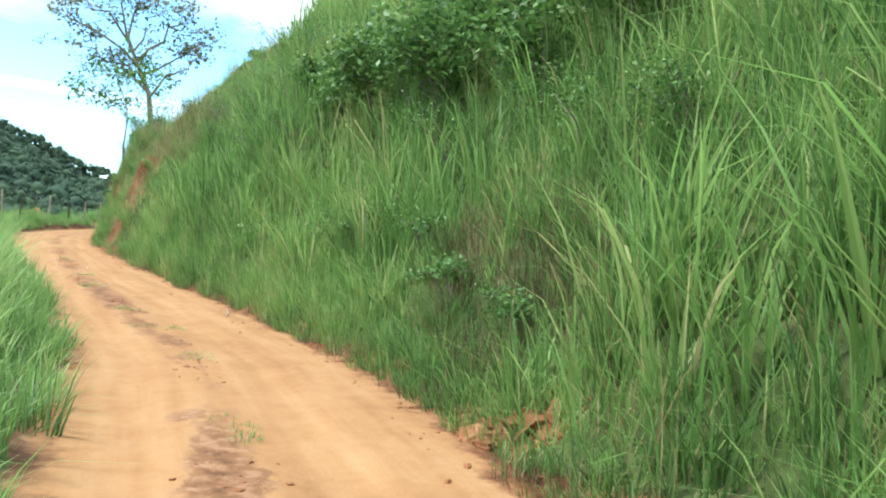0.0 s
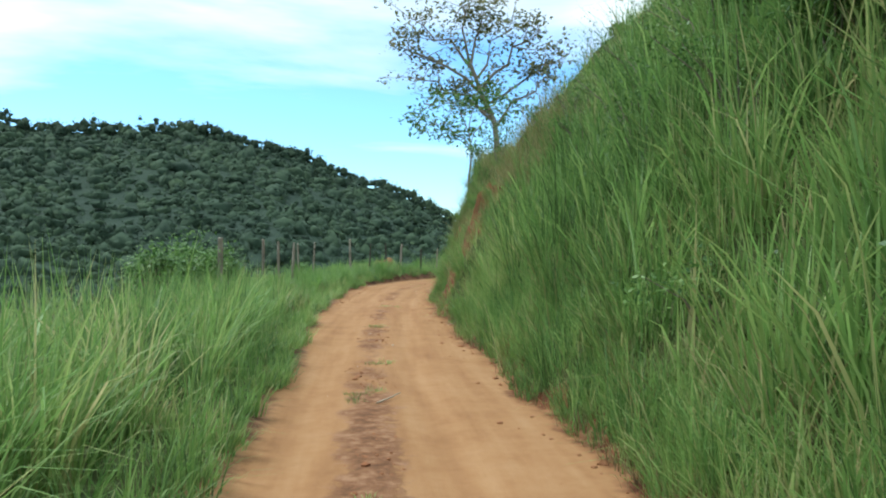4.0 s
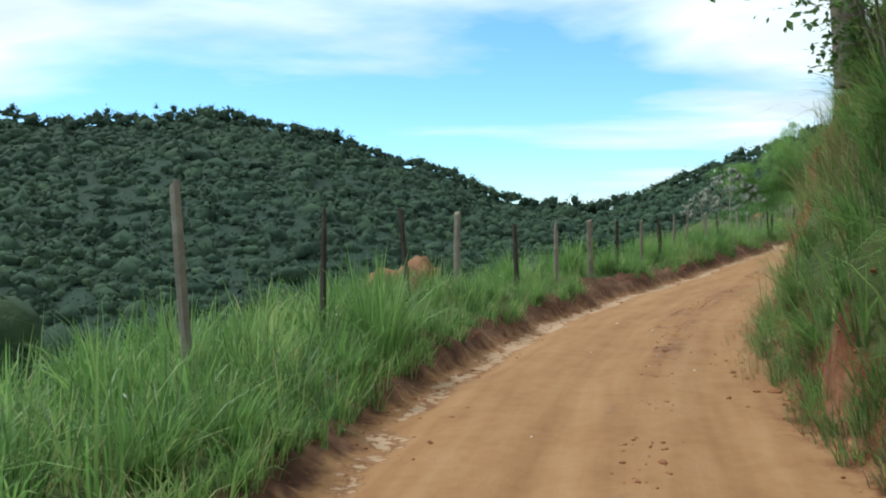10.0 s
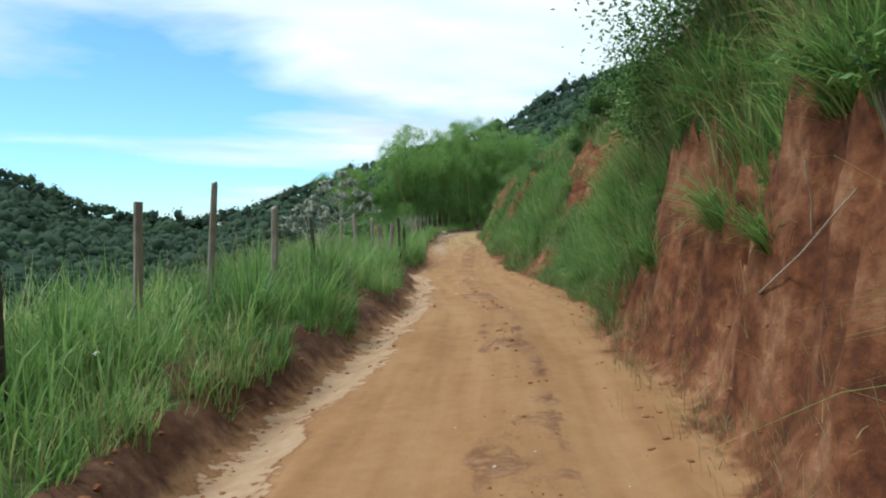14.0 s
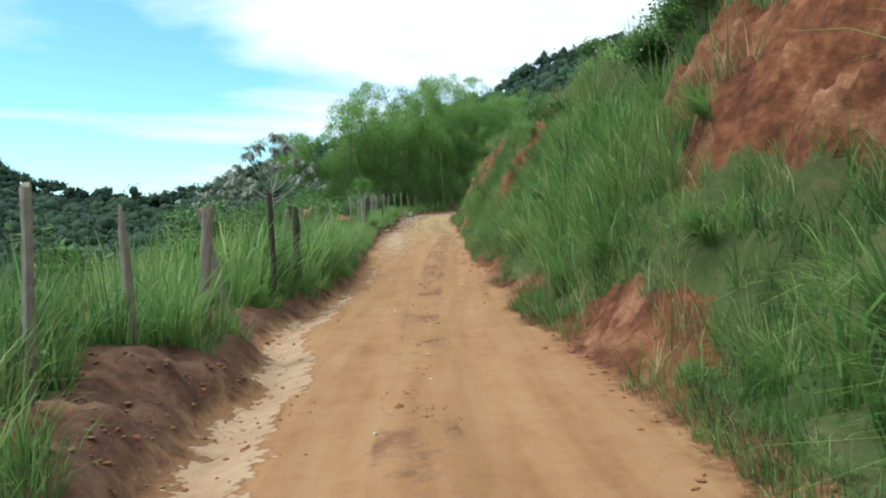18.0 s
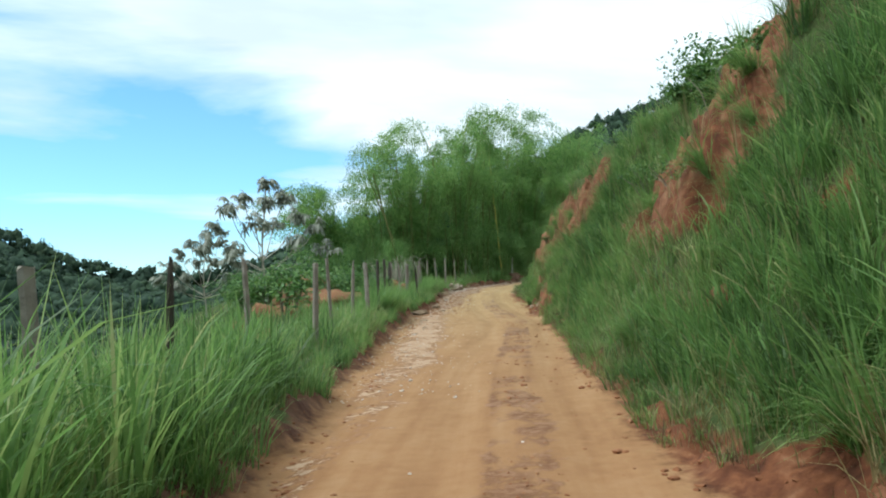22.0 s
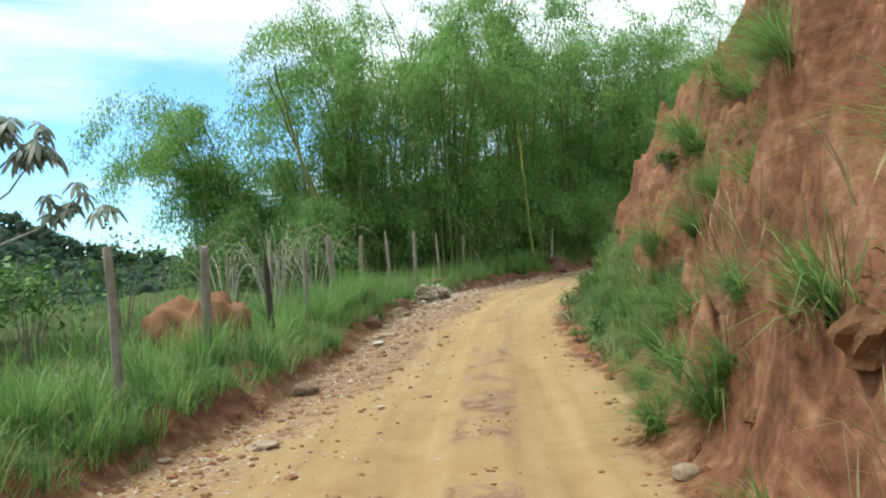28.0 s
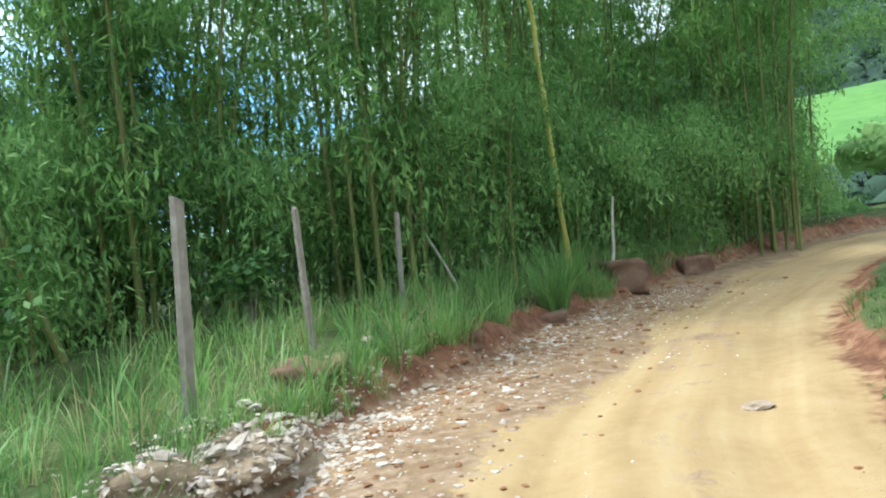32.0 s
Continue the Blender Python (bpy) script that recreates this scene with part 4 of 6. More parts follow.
grass_object("tall_verge_grass", s, d, rng.uniform(0.85, 1.4, len(s)) * table(s, [(11, 0.9), (15, 1.35), (24, 1.25), (31, 0.95)]), 24, 0.16, "tall waving grass on the verge before the fence begins", wide=0.018)
s, u = scatter(260, 46, 63, 0, 1)
d = table(s, LEFT) - 0.55 - 2.6 * u
grass_object("rank_verge_grass", s, d, rng.uniform(0.65, 1.15, len(s)), 26, 0.17, "rank bright grass crowding the foot of the fence", wide=0.02, segs=4)
s, u = scatter(620, 143, 181, 0, 1)
d = table(s, LEFT) + 0.12 * wave(s * 1.7, 0 * s, 20) - 0.12 - 0.45 * u
keep = patchy(s * 2.6, 0 * s, 49) > 0.38
s, d = s[keep], d[keep]
grass_object("lip_grass", s, d, rng.uniform(0.25, 0.6, len(s)), 16, 0.13, "grass sagging over the crumbled lip of the shoulder", wide=0.014, lean_out=-1)
# slope below the fence
s, u = scatter(3500, -3, 165, 0, 1)
d = -5.2 - 16 * u**1.5
grass_object("slope_grass", s, d, rng.uniform(0.5, 1.2, len(s)), 8, 0.25, "rank grass on the slope below the fence", wide=0.03, segs=2)
# tufts on the crown of the track
s = np.repeat(np.array([4.3, 6.9, 10.4, 13.2, 15.6, 20.5, 23.3, 29.5, 36.0]), 5) + rng.normal(0, 0.22, 45)
grass_object("track_grass", s, 0.12 + rng.normal(0, 0.14, 45), rng.uniform(0.06, 0.14, len(s)), 60, 0.13, "low green weeds growing on the crown of the track", wide=0.016)

# ---- fence ----
POSTS = [(31.2, 3.95, 2.0), (37.4, 3.95, 2.05), (40.5, 3.95, 2.0), (43.1, 3.95, 2.0), (46.0, 4.2, 2.0), (49.8, 4.5, 2.1), (55.4, 4.16, 2.35), (58.0, 3.93, 2.15), (61.6, 4.25, 2.2), (64.2, 4.33, 2.16),
         (66.3, 3.8, 1.93), (68.6, 3.6, 2.03), (71.4, 3.56, 2.02), (73.9, 3.5, 2.0), (75.9, 3.3, 2.0), (78.7, 3.45, 2.0), (81.5, 3.68, 2.0), (83.8, 3.72, 2.25), (85.6, 3.35, 1.95), (89.0, 3.3, 1.8), (92.8, 3.2, 1.9), (96.2, 3.06, 2.12),
         (98.6, 2.86, 2.08), (100.6, 2.75, 1.95), (102.6, 2.6, 1.95), (104.7, 2.8, 2.0), (107.0, 2.6, 2.2), (109.5, 2.63, 1.95), (112.2, 3.3, 1.9), (115.2, 3.9, 2.0), (117.6, 3.9, 1.9), (120.3, 3.9, 2.0), (123.2, 3.8, 2.0), (126.0, 3.59, 1.95),
         (128.7, 3.92, 2.05), (131.4, 4.0, 2.0), (134.2, 4.1, 2.0), (137.2, 4.2, 2.1), (140.4, 4.2, 2.2), (143.3, 4.2, 2.2), (146.2, 4.3, 2.25), (149.0, 4.1, 2.2), (151.5, 3.95, 2.2), (153.6, 3.55, 2.05), (156.5, 3.8, 2.0), (159.2, 3.85, 2.12),
         (161.4, 3.92, 2.08), (163.5, 3.73, 2.19), (165.6, 3.67, 2.15), (167.3, 3.61, 2.03), (170.0, 3.8, 1.9)]
DARKS = (58.0, 61.6, 66.3, 73.9, 78.7, 89.0, 107.0, 109.5, 115.2, 120.3, 137.2, 140.4, 143.3, 153.6)
LEANING = {104.7: (0, -13), 102.6: (3, 4), 83.8: (2, 3)}
fence = new("fence")
tagged(fence, "row of weathered split wooden fence posts along the verge", "fence")


def post_mesh(seed, h, r):
    bm = bmesh.new()
    q = random.Random(seed)
    rings = []
    for i in range(7):
        t = i / 6
        ring = []
        for j in range(8):
            a = 2 * math.pi * j / 8
            k = r * (1 + 0.22 * math.sin(2 * a + seed) + q.uniform(-0.08, 0.08)) * (1.08 - 0.2 * t) * (0.45 if i == 6 and seed % 4 == 3 else 1)
            ring.append(bm.verts.new((k * math.cos(a) + 0.02 * math.sin(3 * t + seed), k * math.sin(a), -0.4 + (h + 0.4) * t + (q.uniform(-0.05, 0.03) if i == 6 else 0))))
        rings.append(ring)
    for a, b in zip(rings, rings[1:]):
        for j in range(8):
            bm.faces.new((a[j], a[(j + 1) % 8], b[(j + 1) % 8], b[j]))
    bm.faces.new(rings[-1])
    me = bpy.data.meshes.new("post")
    bm.to_mesh(me)
    bm.free()
    return me


for i, (s, off, top) in enumerate(POSTS):
    g = spot(s, -off)
    road = float(np.interp(s, CS, C[:, 3])) - EYE
    me = post_mesh(i, road + top - float(g[2]), 0.05 + 0.02 * (i % 3 == 0))
    me.materials.append(M_DARK if s in DARKS else M_POST)
    ob = part("post", me, fence)
    tip = LEANING.get(s, (2 * math.sin(i * 1.7), 2.5 * math.sin(i * 2.9)))
    ob.matrix_world = Matrix.Translation(Vector(g)) @ pose(0, 0, 0, tip[0], tip[1], 0) @ pose(0, 0, 0, 0, 0, 40 * i)


def plan_of(x, y):
    """The place on the road's plan nearest to x, y."""
    i = np.argmin((C[:, 1] - x) ** 2 + (C[:, 2] - y) ** 2)
    fine = np.linspace(C[max(i - 1, 0), 0], C[min(i + 1, len(C) - 1), 0], 80)
    px, py, tx, ty = xy_axes(fine)
    k = np.argmin((px - x) ** 2 + (py - y) ** 2)
    return float(fine[k]), float((x - px[k]) * ty[k] - (y - py[k]) * tx[k])


def on_ground(x, y):
    return Vector((x, y, float(height(*plan_of(x, y), True))))


# ---- trees ----
def tube(points, radii, sides=7):
    """A tapering limb along the points."""
    pts = [Vector(p) for p in points]
    vs, fs = [], []
    for i, p in enumerate(pts):
        t = (pts[min(i + 1, len(pts) - 1)] - pts[max(i - 1, 0)]).normalized()
        a = t.cross(Vector((0.3, 0.2, 1)) if abs(t.z) < 0.9 else Vector((1, 0, 0))).normalized()
        b = t.cross(a)
        for j in range(sides):
            w = 2 * math.pi * j / sides
            vs.append(p + float(radii[i]) * (math.cos(w) * a + math.sin(w) * b))
    for i in range(len(pts) - 1):
        for j in range(sides):
            k = (j + 1) % sides
            fs.append((i * sides + j, i * sides + k, (i + 1) * sides + k, (i + 1) * sides + j))
    return [v[:] for v in vs], fs


def join_tubes(tubes):
    vs, fs, o = [], [], 0
    for v, f in tubes:
        vs += v
        fs += [tuple(i + o for i in q) for q in f]
        o += len(v)
    return np.array(vs), np.array(fs)


def leaf_cloud(rng, centres, per, spread, size, flat=0.6, hang=0.0, slim=0.5):
    """Single folded leaves round the centres."""
    k = np.repeat(np.arange(len(centres)), per)
    n = len(k)
    p = centres[k] + rng.normal(0, 1, (n, 3)) * spread * np.array([1, 1, flat])
    az, el = rng.uniform(0, 2 * np.pi, n), rng.normal(-hang, 0.5, n)
    ln = size * rng.uniform(0.6, 1.4, n)
    ax = np.stack([np.cos(az) * np.cos(el), np.sin(az) * np.cos(el), np.sin(el)], -1)
    up = np.array([0, 0, 1.0]) + rng.normal(0, 0.45, (n, 3))
    sd = np.cross(ax, up)
    sd /= np.linalg.norm(sd, axis=1, keepdims=True) + 1e-9
    a, b = p, p + ax * ln[:, None]
    m = p + ax * (0.45 * ln)[:, None]
    w = (slim * 0.5 * ln)[:, None]
    v = np.stack([a, m - sd * w, b, m + sd * w], 1).reshape(-1, 3)
    o = (np.arange(n) * 4)[:, None]
    return v, o + np.array([[0, 1, 2, 3]])


def branchy_tree(name, foot, trunk, limbs, crown, seed, label, leaf=0.22, per=14, spread=0.42, mat=M_LEAF, r0=0.22):
    """trunk: points; limbs: (share along the trunk, end point, radius); crown: twigs from limb ends."""
    q = np.random.default_rng(seed)
    root = new(name)
    root.location = foot
    tr = [Vector(p) for p in trunk]
    v, f = tube(tr, [r0 * (1 - 0.6 * i / (len(tr) - 1)) for i in range(len(tr))], 9)
    part("trunk", mesh_np("trunk", v, [f], [M_BARK], None, True), root)
    tips = []
    for share, end, r in limbs:
        x = share * (len(tr) - 1)
        i = min(int(x), len(tr) - 2)
        a = tr[i].lerp(tr[i + 1], x - i)
        e = Vector(end)
        tubes = []
        mid = [a.lerp(e, t) + Vector(q.normal(0, 0.12, 3) * (t * (1 - t) * 4)) * float((e - a).length) * 0.3 + Vector((0, 0, 0.4 * math.sin(math.pi * t))) for t in (0, 0.2, 0.4, 0.6, 0.8, 1)]
        tubes.append(tube(mid, [r * (1 - 0.75 * t) for t in (0, 0.2, 0.4, 0.6, 0.8, 1)], 6))
        for b in range(crown):
            m = mid[q.integers(2, 6)]
            tip = m + Vector(q.normal(0, 1, 3) * np.array([1.0, 1.0, 0.45])) + (m - tr[0]).normalized() * 0.5
            bend = m.lerp(tip, 0.5) + Vector(q.normal(0, 0.15, 3))
            tubes.append(tube([m, bend, tip], [r * 0.3, r * 0.2, r * 0.08], 4))
            tips += [tip, bend.lerp(tip, 0.5)]
        v, f = join_tubes(tubes)
        part("limb", mesh_np("limb", v, [f], [M_BARK], None, True), root)
    tips = np.array([t[:] for t in tips])
    v, f = leaf_cloud(q, tips, per, spread, leaf)
    part("crown", mesh_np("crown", v, [f], [mat]), root, "sparse green leaves with gaps")
    return tagged(root, label, "tree")


branchy_tree("tree", (8.2, 60.8, 2.6), [(0, 0, -1.0), (-0.1, 0, 1.5), (-0.3, 0, 3.6), (-0.5, 0, 5.0), (-1.5, 0.1, 7.2), (-2.2, 0.2, 9.0)],
             [(0.55, (2.9, 0.8, 8.2), 0.11), (0.6, (-5.0, 0.6, 7.6), 0.12), (0.75, (-7.0, -0.6, 9.6), 0.11), (0.78, (2.0, -1.0, 10.4), 0.12), (0.9, (-5.9, 1.0, 11.6), 0.10),
              (0.95, (-1.2, 0.5, 12.1), 0.10), (1.0, (-2.8, -1.2, 11.8), 0.09), (0.7, (4.1, 0.2, 9.4), 0.09), (0.65, (-3.6, 1.4, 6.3), 0.08), (0.85, (0.6, 1.6, 11.6), 0.09)],
             13, 3, "tall grey-barked tree with a sparse open crown on the bank", leaf=0.30, per=15, spread=0.36, r0=0.26, mat=M_OLIVE)
branchy_tree("tree", (5.7, 54.6, 0.2), [(0, 0, -1.0), (0.05, 0, 1.5), (-0.05, 0, 3.2), (0.1, 0, 4.8), (-0.1, 0, 6.0)],
             [(0.8, (-2.3, 0.2, 6.4), 0.045), (0.85, (1.2, 0.2, 7.0), 0.04), (0.95, (-1.2, -0.4, 7.4), 0.04), (0.75, (-1.6, 0.8, 5.6), 0.035), (1.0, (0.2, 0.3, 7.8), 0.035)],
             9, 4, "slender young tree with a thin trunk on the bank", leaf=0.27, per=17, spread=0.36, r0=0.09)


def bamboo(name, at, n, tall, seed, label, spread=1.1, arch=1.0, toward=None, leaf=0.2, mat=None):
    """A clump of arching culms with drooping sprays of narrow leaves; toward: the bearing most culms bow to."""
    q = np.random.default_rng(seed)
    root = new(name)
    root.location = at
    tips = []
    for i in range(n):
        a = q.uniform(0, 2 * math.pi)
        r = spread * math.sqrt(q.uniform(0, 1))
        base = Vector((r * math.cos(a), r * math.sin(a), -0.3))
        if toward is not None:
            a = toward + q.normal(0, 0.6)
        h = tall * q.uniform(0.62, 1.08)
        lean = Vector((math.cos(a), math.sin(a), 0)) * min(float(h * q.uniform(0.12, 0.45) * arch), 4.6)
        pts = [base + lean * float(t**2.6) + Vector((0, 0, float(h * (t - 0.30 * t**7)))) for t in np.linspace(0, 1, 11)]
        v, f = tube(pts, [0.05 * (1 - 0.9 * t) for t in np.linspace(0, 1, 11)], 6)
        part("culm", mesh_np("culm", v, [f], [M_CULM], None, True), root)
        for t in np.sort(q.uniform(0.12, 0.97, 14)):
            x = t * 10
            j = min(int(x), 9)
            c = pts[j].lerp(pts[j + 1], x - j)
            w = q.uniform(0, 6.28)
            reach = q.uniform(0.5, 1.5) * (1.15 - 0.6 * t)
            for u in (0.4, 0.75, 1.0):
                tips.append((c + Vector((math.cos(w) * reach * u, math.sin(w) * reach * u, 0.22 * u - 0.6 * reach * u * u)))[:])
        way = Vector((math.cos(a), math.sin(a), 0))
        for u in np.linspace(0, 1, 10):
            tips.append((pts[-1] + way * float(1.0 * u) + Vector((0, 0, float(0.15 * u - 1.3 * u * u))))[:])
        for u in np.linspace(0.1, 1, 7):
            tips.append((pts[-3] + way * float(0.9 * u) + Vector((0.2, -0.2, float(0.2 * u - 1.1 * u * u))))[:])
    v, f = leaf_cloud(q, np.array(tips), 30, 0.26, leaf, flat=0.8, hang=0.75, slim=0.22)
    part("foliage", mesh_np("foliage", v, [f], [mat or M_BAMBOO]), root, "feathery yellow-green bamboo leaves")
    return tagged(root, label, "bamboo", group="bamboo grove")


CLUMPS = [(45.5, 165.0, 10.8, 1.4), (47.8, 167.0, 7.5, 1.1), (49.6, 163.0, 10.5, 0.75), (51.0, 161.4, 14.6, 0.8), (53.0, 165.0, 17.3, 1.0), (54.8, 161.8, 16.2, 0.8), (57.5, 164.2, 17.3, 0.9), (60.2, 165.2, 17.3, 0.8),
          (63.5, 167.0, 16.2, 0.9), (67.5, 168.6, 15.1, 0.9), (72, 170.0, 13.0, 1.0), (56.0, 169.5, 17.3, 1.0), (62, 171, 16.2, 1.0), (66.4, 164.6, 15.5, 0.7), (70.0, 167.4, 16.0, 0.8), (67.0, 174.0, 17.0, 0.9)]
for i, (x, y, h, a) in enumerate(CLUMPS):
    bamboo("bamboo_clump", on_ground(x, y), 14, h, 100 + i, "tall clump of arching green bamboo beside the track", spread=1.3, arch=a, toward=math.pi if i == 0 else None)

# low clumps filling the grove, their leaves in the shade-dimmed colours
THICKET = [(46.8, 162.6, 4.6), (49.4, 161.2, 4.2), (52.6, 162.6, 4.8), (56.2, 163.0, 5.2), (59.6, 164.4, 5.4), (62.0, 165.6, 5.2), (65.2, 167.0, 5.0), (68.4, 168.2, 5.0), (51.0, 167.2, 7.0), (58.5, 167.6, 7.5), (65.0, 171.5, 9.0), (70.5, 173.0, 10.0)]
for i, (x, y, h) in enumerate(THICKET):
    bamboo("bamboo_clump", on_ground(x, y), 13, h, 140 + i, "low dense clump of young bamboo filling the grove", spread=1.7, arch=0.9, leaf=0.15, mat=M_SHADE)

# ---- single culms and sticks in the grove ----
def culm_thing(name, foot, top, r, mat, label, category, joints=True):
    a, e = Vector(foot), Vector(top)
    root = new(name)
    root.location = a
    n = max(4, int((e - a).length / 0.32)) if joints else 5
    pts = [(e - a) * (i / n) + Vector((0.02 * math.sin(i * 1.3), 0.02 * math.cos(i * 1.1), 0)) for i in range(n + 1)]
    pts[0] = pts[0] - (e - a).normalized() * 0.25
    v, f = tube(pts, [r * (1 - 0.45 * i / n) for i in range(n + 1)], 8)
    part("stem", mesh_np("stem", v, [f], [mat], None, True), root)
    if joints:
        for i in range(1, n):
            v, f = tube([pts[i] - Vector((0, 0, 0.015)), pts[i], pts[i] + Vector((0, 0, 0.015))], [r * 0.9, r * 1.18 * (1 - 0.45 * i / n), r * 0.8 * (1 - 0.45 * i / n)], 8)
            part("joint", mesh_np("joint", v, [f], [mat], None, True), root)
    return tagged(root, label, category)


M_YELLOW = material("yellow_culm", [(0.25, 0.24, 0.05), (0.42, 0.38, 0.09), (0.5, 0.45, 0.16)], scale=4, rough=0.45, bump=0.15)
M_PALE = material("pale_dead_wood", [(0.25, 0.22, 0.17), (0.42, 0.38, 0.31), (0.52, 0.48, 0.42)], scale=8, bump=0.5)
g = on_ground(58.8, 162.2)
culm_thing("bamboo_culm", g, g + Vector((-0.5, 0.2, 9.5)), 0.06, M_YELLOW, "single thick yellow bamboo culm at the edge of the grove", "bamboo")
g = on_ground(58.9, 160.9)
culm_thing("stick", g, g + Vector((0.25, 0.1, 1.55)), 0.035, M_PALE, "pale dead stick leaning upright beside the track", "stick", False)
g = on_ground(55.6, 161.2)
culm_thing("bamboo_culm", g + Vector((0.3, 0, 0.3)), g + Vector((-0.8, 0.3, 2.7)), 0.03, M_PALE, "dead grey bamboo culm leaning out of the grove", "bamboo")
g = on_ground(49.0, 158.5)
culm_thing("bamboo_culm", g, g + Vector((-1.8, 0.4, 8.0)), 0.07, M_CULM, "old brown bamboo culm leaning over the fence", "bamboo")
g = on_ground(49.6, 158.9)
culm_thing("bamboo_culm", g, g + Vector((-2.6, 0.2, 7.4)), 0.06, M_CULM, "old brown bamboo culm leaning over the fence", "bamboo")


# ---- young umbrella-leaved tree behind the fence ----
def palmate(rng, at, size):
    """One large leaf of many drooping fingers."""
    vs, fs = [], []
    tilt = rng.normal(0, 0.35, 2)
    k = 9
    for i in range(k):
        w = 2 * math.pi * i / k + rng.uniform(-0.1, 0.1)
        ln = size * rng.uniform(0.75, 1.05)
        dx, dy = math.cos(w), math.sin(w)
        px, py = -dy, dx
        o = len(vs)
        for t, half in ((0.05, 0.025), (0.45, 0.15), (0.8, 0.13), (1.0, 0.015)):
            zz = -0.75 * size * t * t + tilt[0] * dx * t * size + tilt[1] * dy * t * size
            for sgn in (-1, 1):
                vs.append((at[0] + dx * ln * t + sgn * px * half * size, at[1] + dy * ln * t + sgn * py * half * size, at[2] + zz))
        for j in range(3):
            fs.append((o + 2 * j, o + 2 * j + 1, o + 2 * j + 3, o + 2 * j + 2))
    return vs, fs


def umbrella_tree(x, y, tall, seed, label):
    """Pale candelabra limbs, each ending in a drooping bunch of fingered leaves."""
    q = np.random.default_rng(seed)
    root = new("young_tree")
    root.location = on_ground(x, y)
    k = tall / 7.0
    trunk = [Vector(p) * k for p in ((0, 0, -0.5), (-0.08, 0, 1.2), (-0.2, 0, 2.6), (-0.15, 0.05, 4.2), (0.1, 0, 5.8))]
    v, f = tube(trunk, [0.085 * k, 0.075 * k, 0.06 * k, 0.045 * k, 0.025 * k], 8)
    part("trunk", mesh_np("trunk", v, [f], [M_PALE], None, True), root, "pale smooth trunk")
    ends = [(0.35, (-3.6, -0.6, 3.6)), (0.4, (-2.7, 0.6, 4.6)), (0.5, (-2.2, -0.9, 5.7)), (0.62, (-1.1, 0.4, 6.5)), (0.9, (0.2, 0.1, 7.2)), (0.7, (1.1, -0.5, 6.4)), (0.5, (2.2, 0.5, 5.4)), (0.4, (3.1, -0.3, 4.6)),
            (0.35, (3.7, 0.4, 3.4)), (0.45, (-0.9, -1.8, 4.9)), (0.5, (0.9, 1.7, 5.0)), (0.35, (1.5, -1.6, 3.7)), (0.38, (-1.4, 1.5, 3.5)), (0.3, (-2.4, -1.2, 2.9)), (0.65, (-0.2, -0.9, 5.9))]
    for share, e in ends:
        e = Vector(e) * k
        xx = share * (len(trunk) - 1)
        i = min(int(xx), len(trunk) - 2)
        a = trunk[i].lerp(trunk[i + 1], xx - i)
        out = Vector((e.x - a.x, e.y - a.y, 0))
        pts = [a, a + out * 0.4 + Vector((0, 0, (e.z - a.z) * 0.22)), a + out * 0.78 + Vector((0, 0, (e.z - a.z) * 0.6)), e]
        v, f = tube(pts, [0.04 * k, 0.032 * k, 0.026 * k, 0.018 * k], 6)
        limb = part("branch", mesh_np("branch", v, [f], [M_PALE], None, True), root)
        for _ in range(12):
            at = e + Vector(q.normal(0, 1, 3) * np.array([0.27, 0.27, 0.2])) * k
            v, f = palmate(q, at, q.uniform(0.32, 0.5) * k)
            part("leaf", mesh_np("leaf", v, [f], [M_UMBRELLA]), limb)
    return tagged(root, label, "tree")


M_UMBRELLA = material("umbrella_leaves", [(0.13, 0.145, 0.10), (0.24, 0.26, 0.195), (0.37, 0.385, 0.32)], scale=1.5, bump=0, rough=0.45, island=0.5, thin=0.4)
umbrella_tree(37.4, 149.5, 6.5, 8, "young pale-trunked tree with umbrella-like leaf clusters behind the fence")
umbrella_tree(34.5, 151.5, 4.6, 9, "smaller young tree with umbrella-like leaves on the slope")


# ---- earth, stones and rubble ----
def rock_mesh(name, seed, mat, sub=2, rough=0.35, squash=0.7):
    bm = bmesh.new()
    bmesh.ops.create_icosphere(bm, subdivisions=sub, radius=1.0)
    for v in bm.verts:
        p = v.co * 1.3 + Vector((seed * 5.3, seed * 2.1, seed))
        v.co *= 1 + rough * noise.noise(p) + 0.5 * rough * noise.noise(p * 2.7)
        if squash < 0.8:
            v.co.x = max(min(v.co.x, 0.85), -0.9)
        v.co.z *= squash
    me = bpy.data.meshes.new(name)
    bm.to_mesh(me)
    bm.free()
    me.materials.append(mat)
    return me


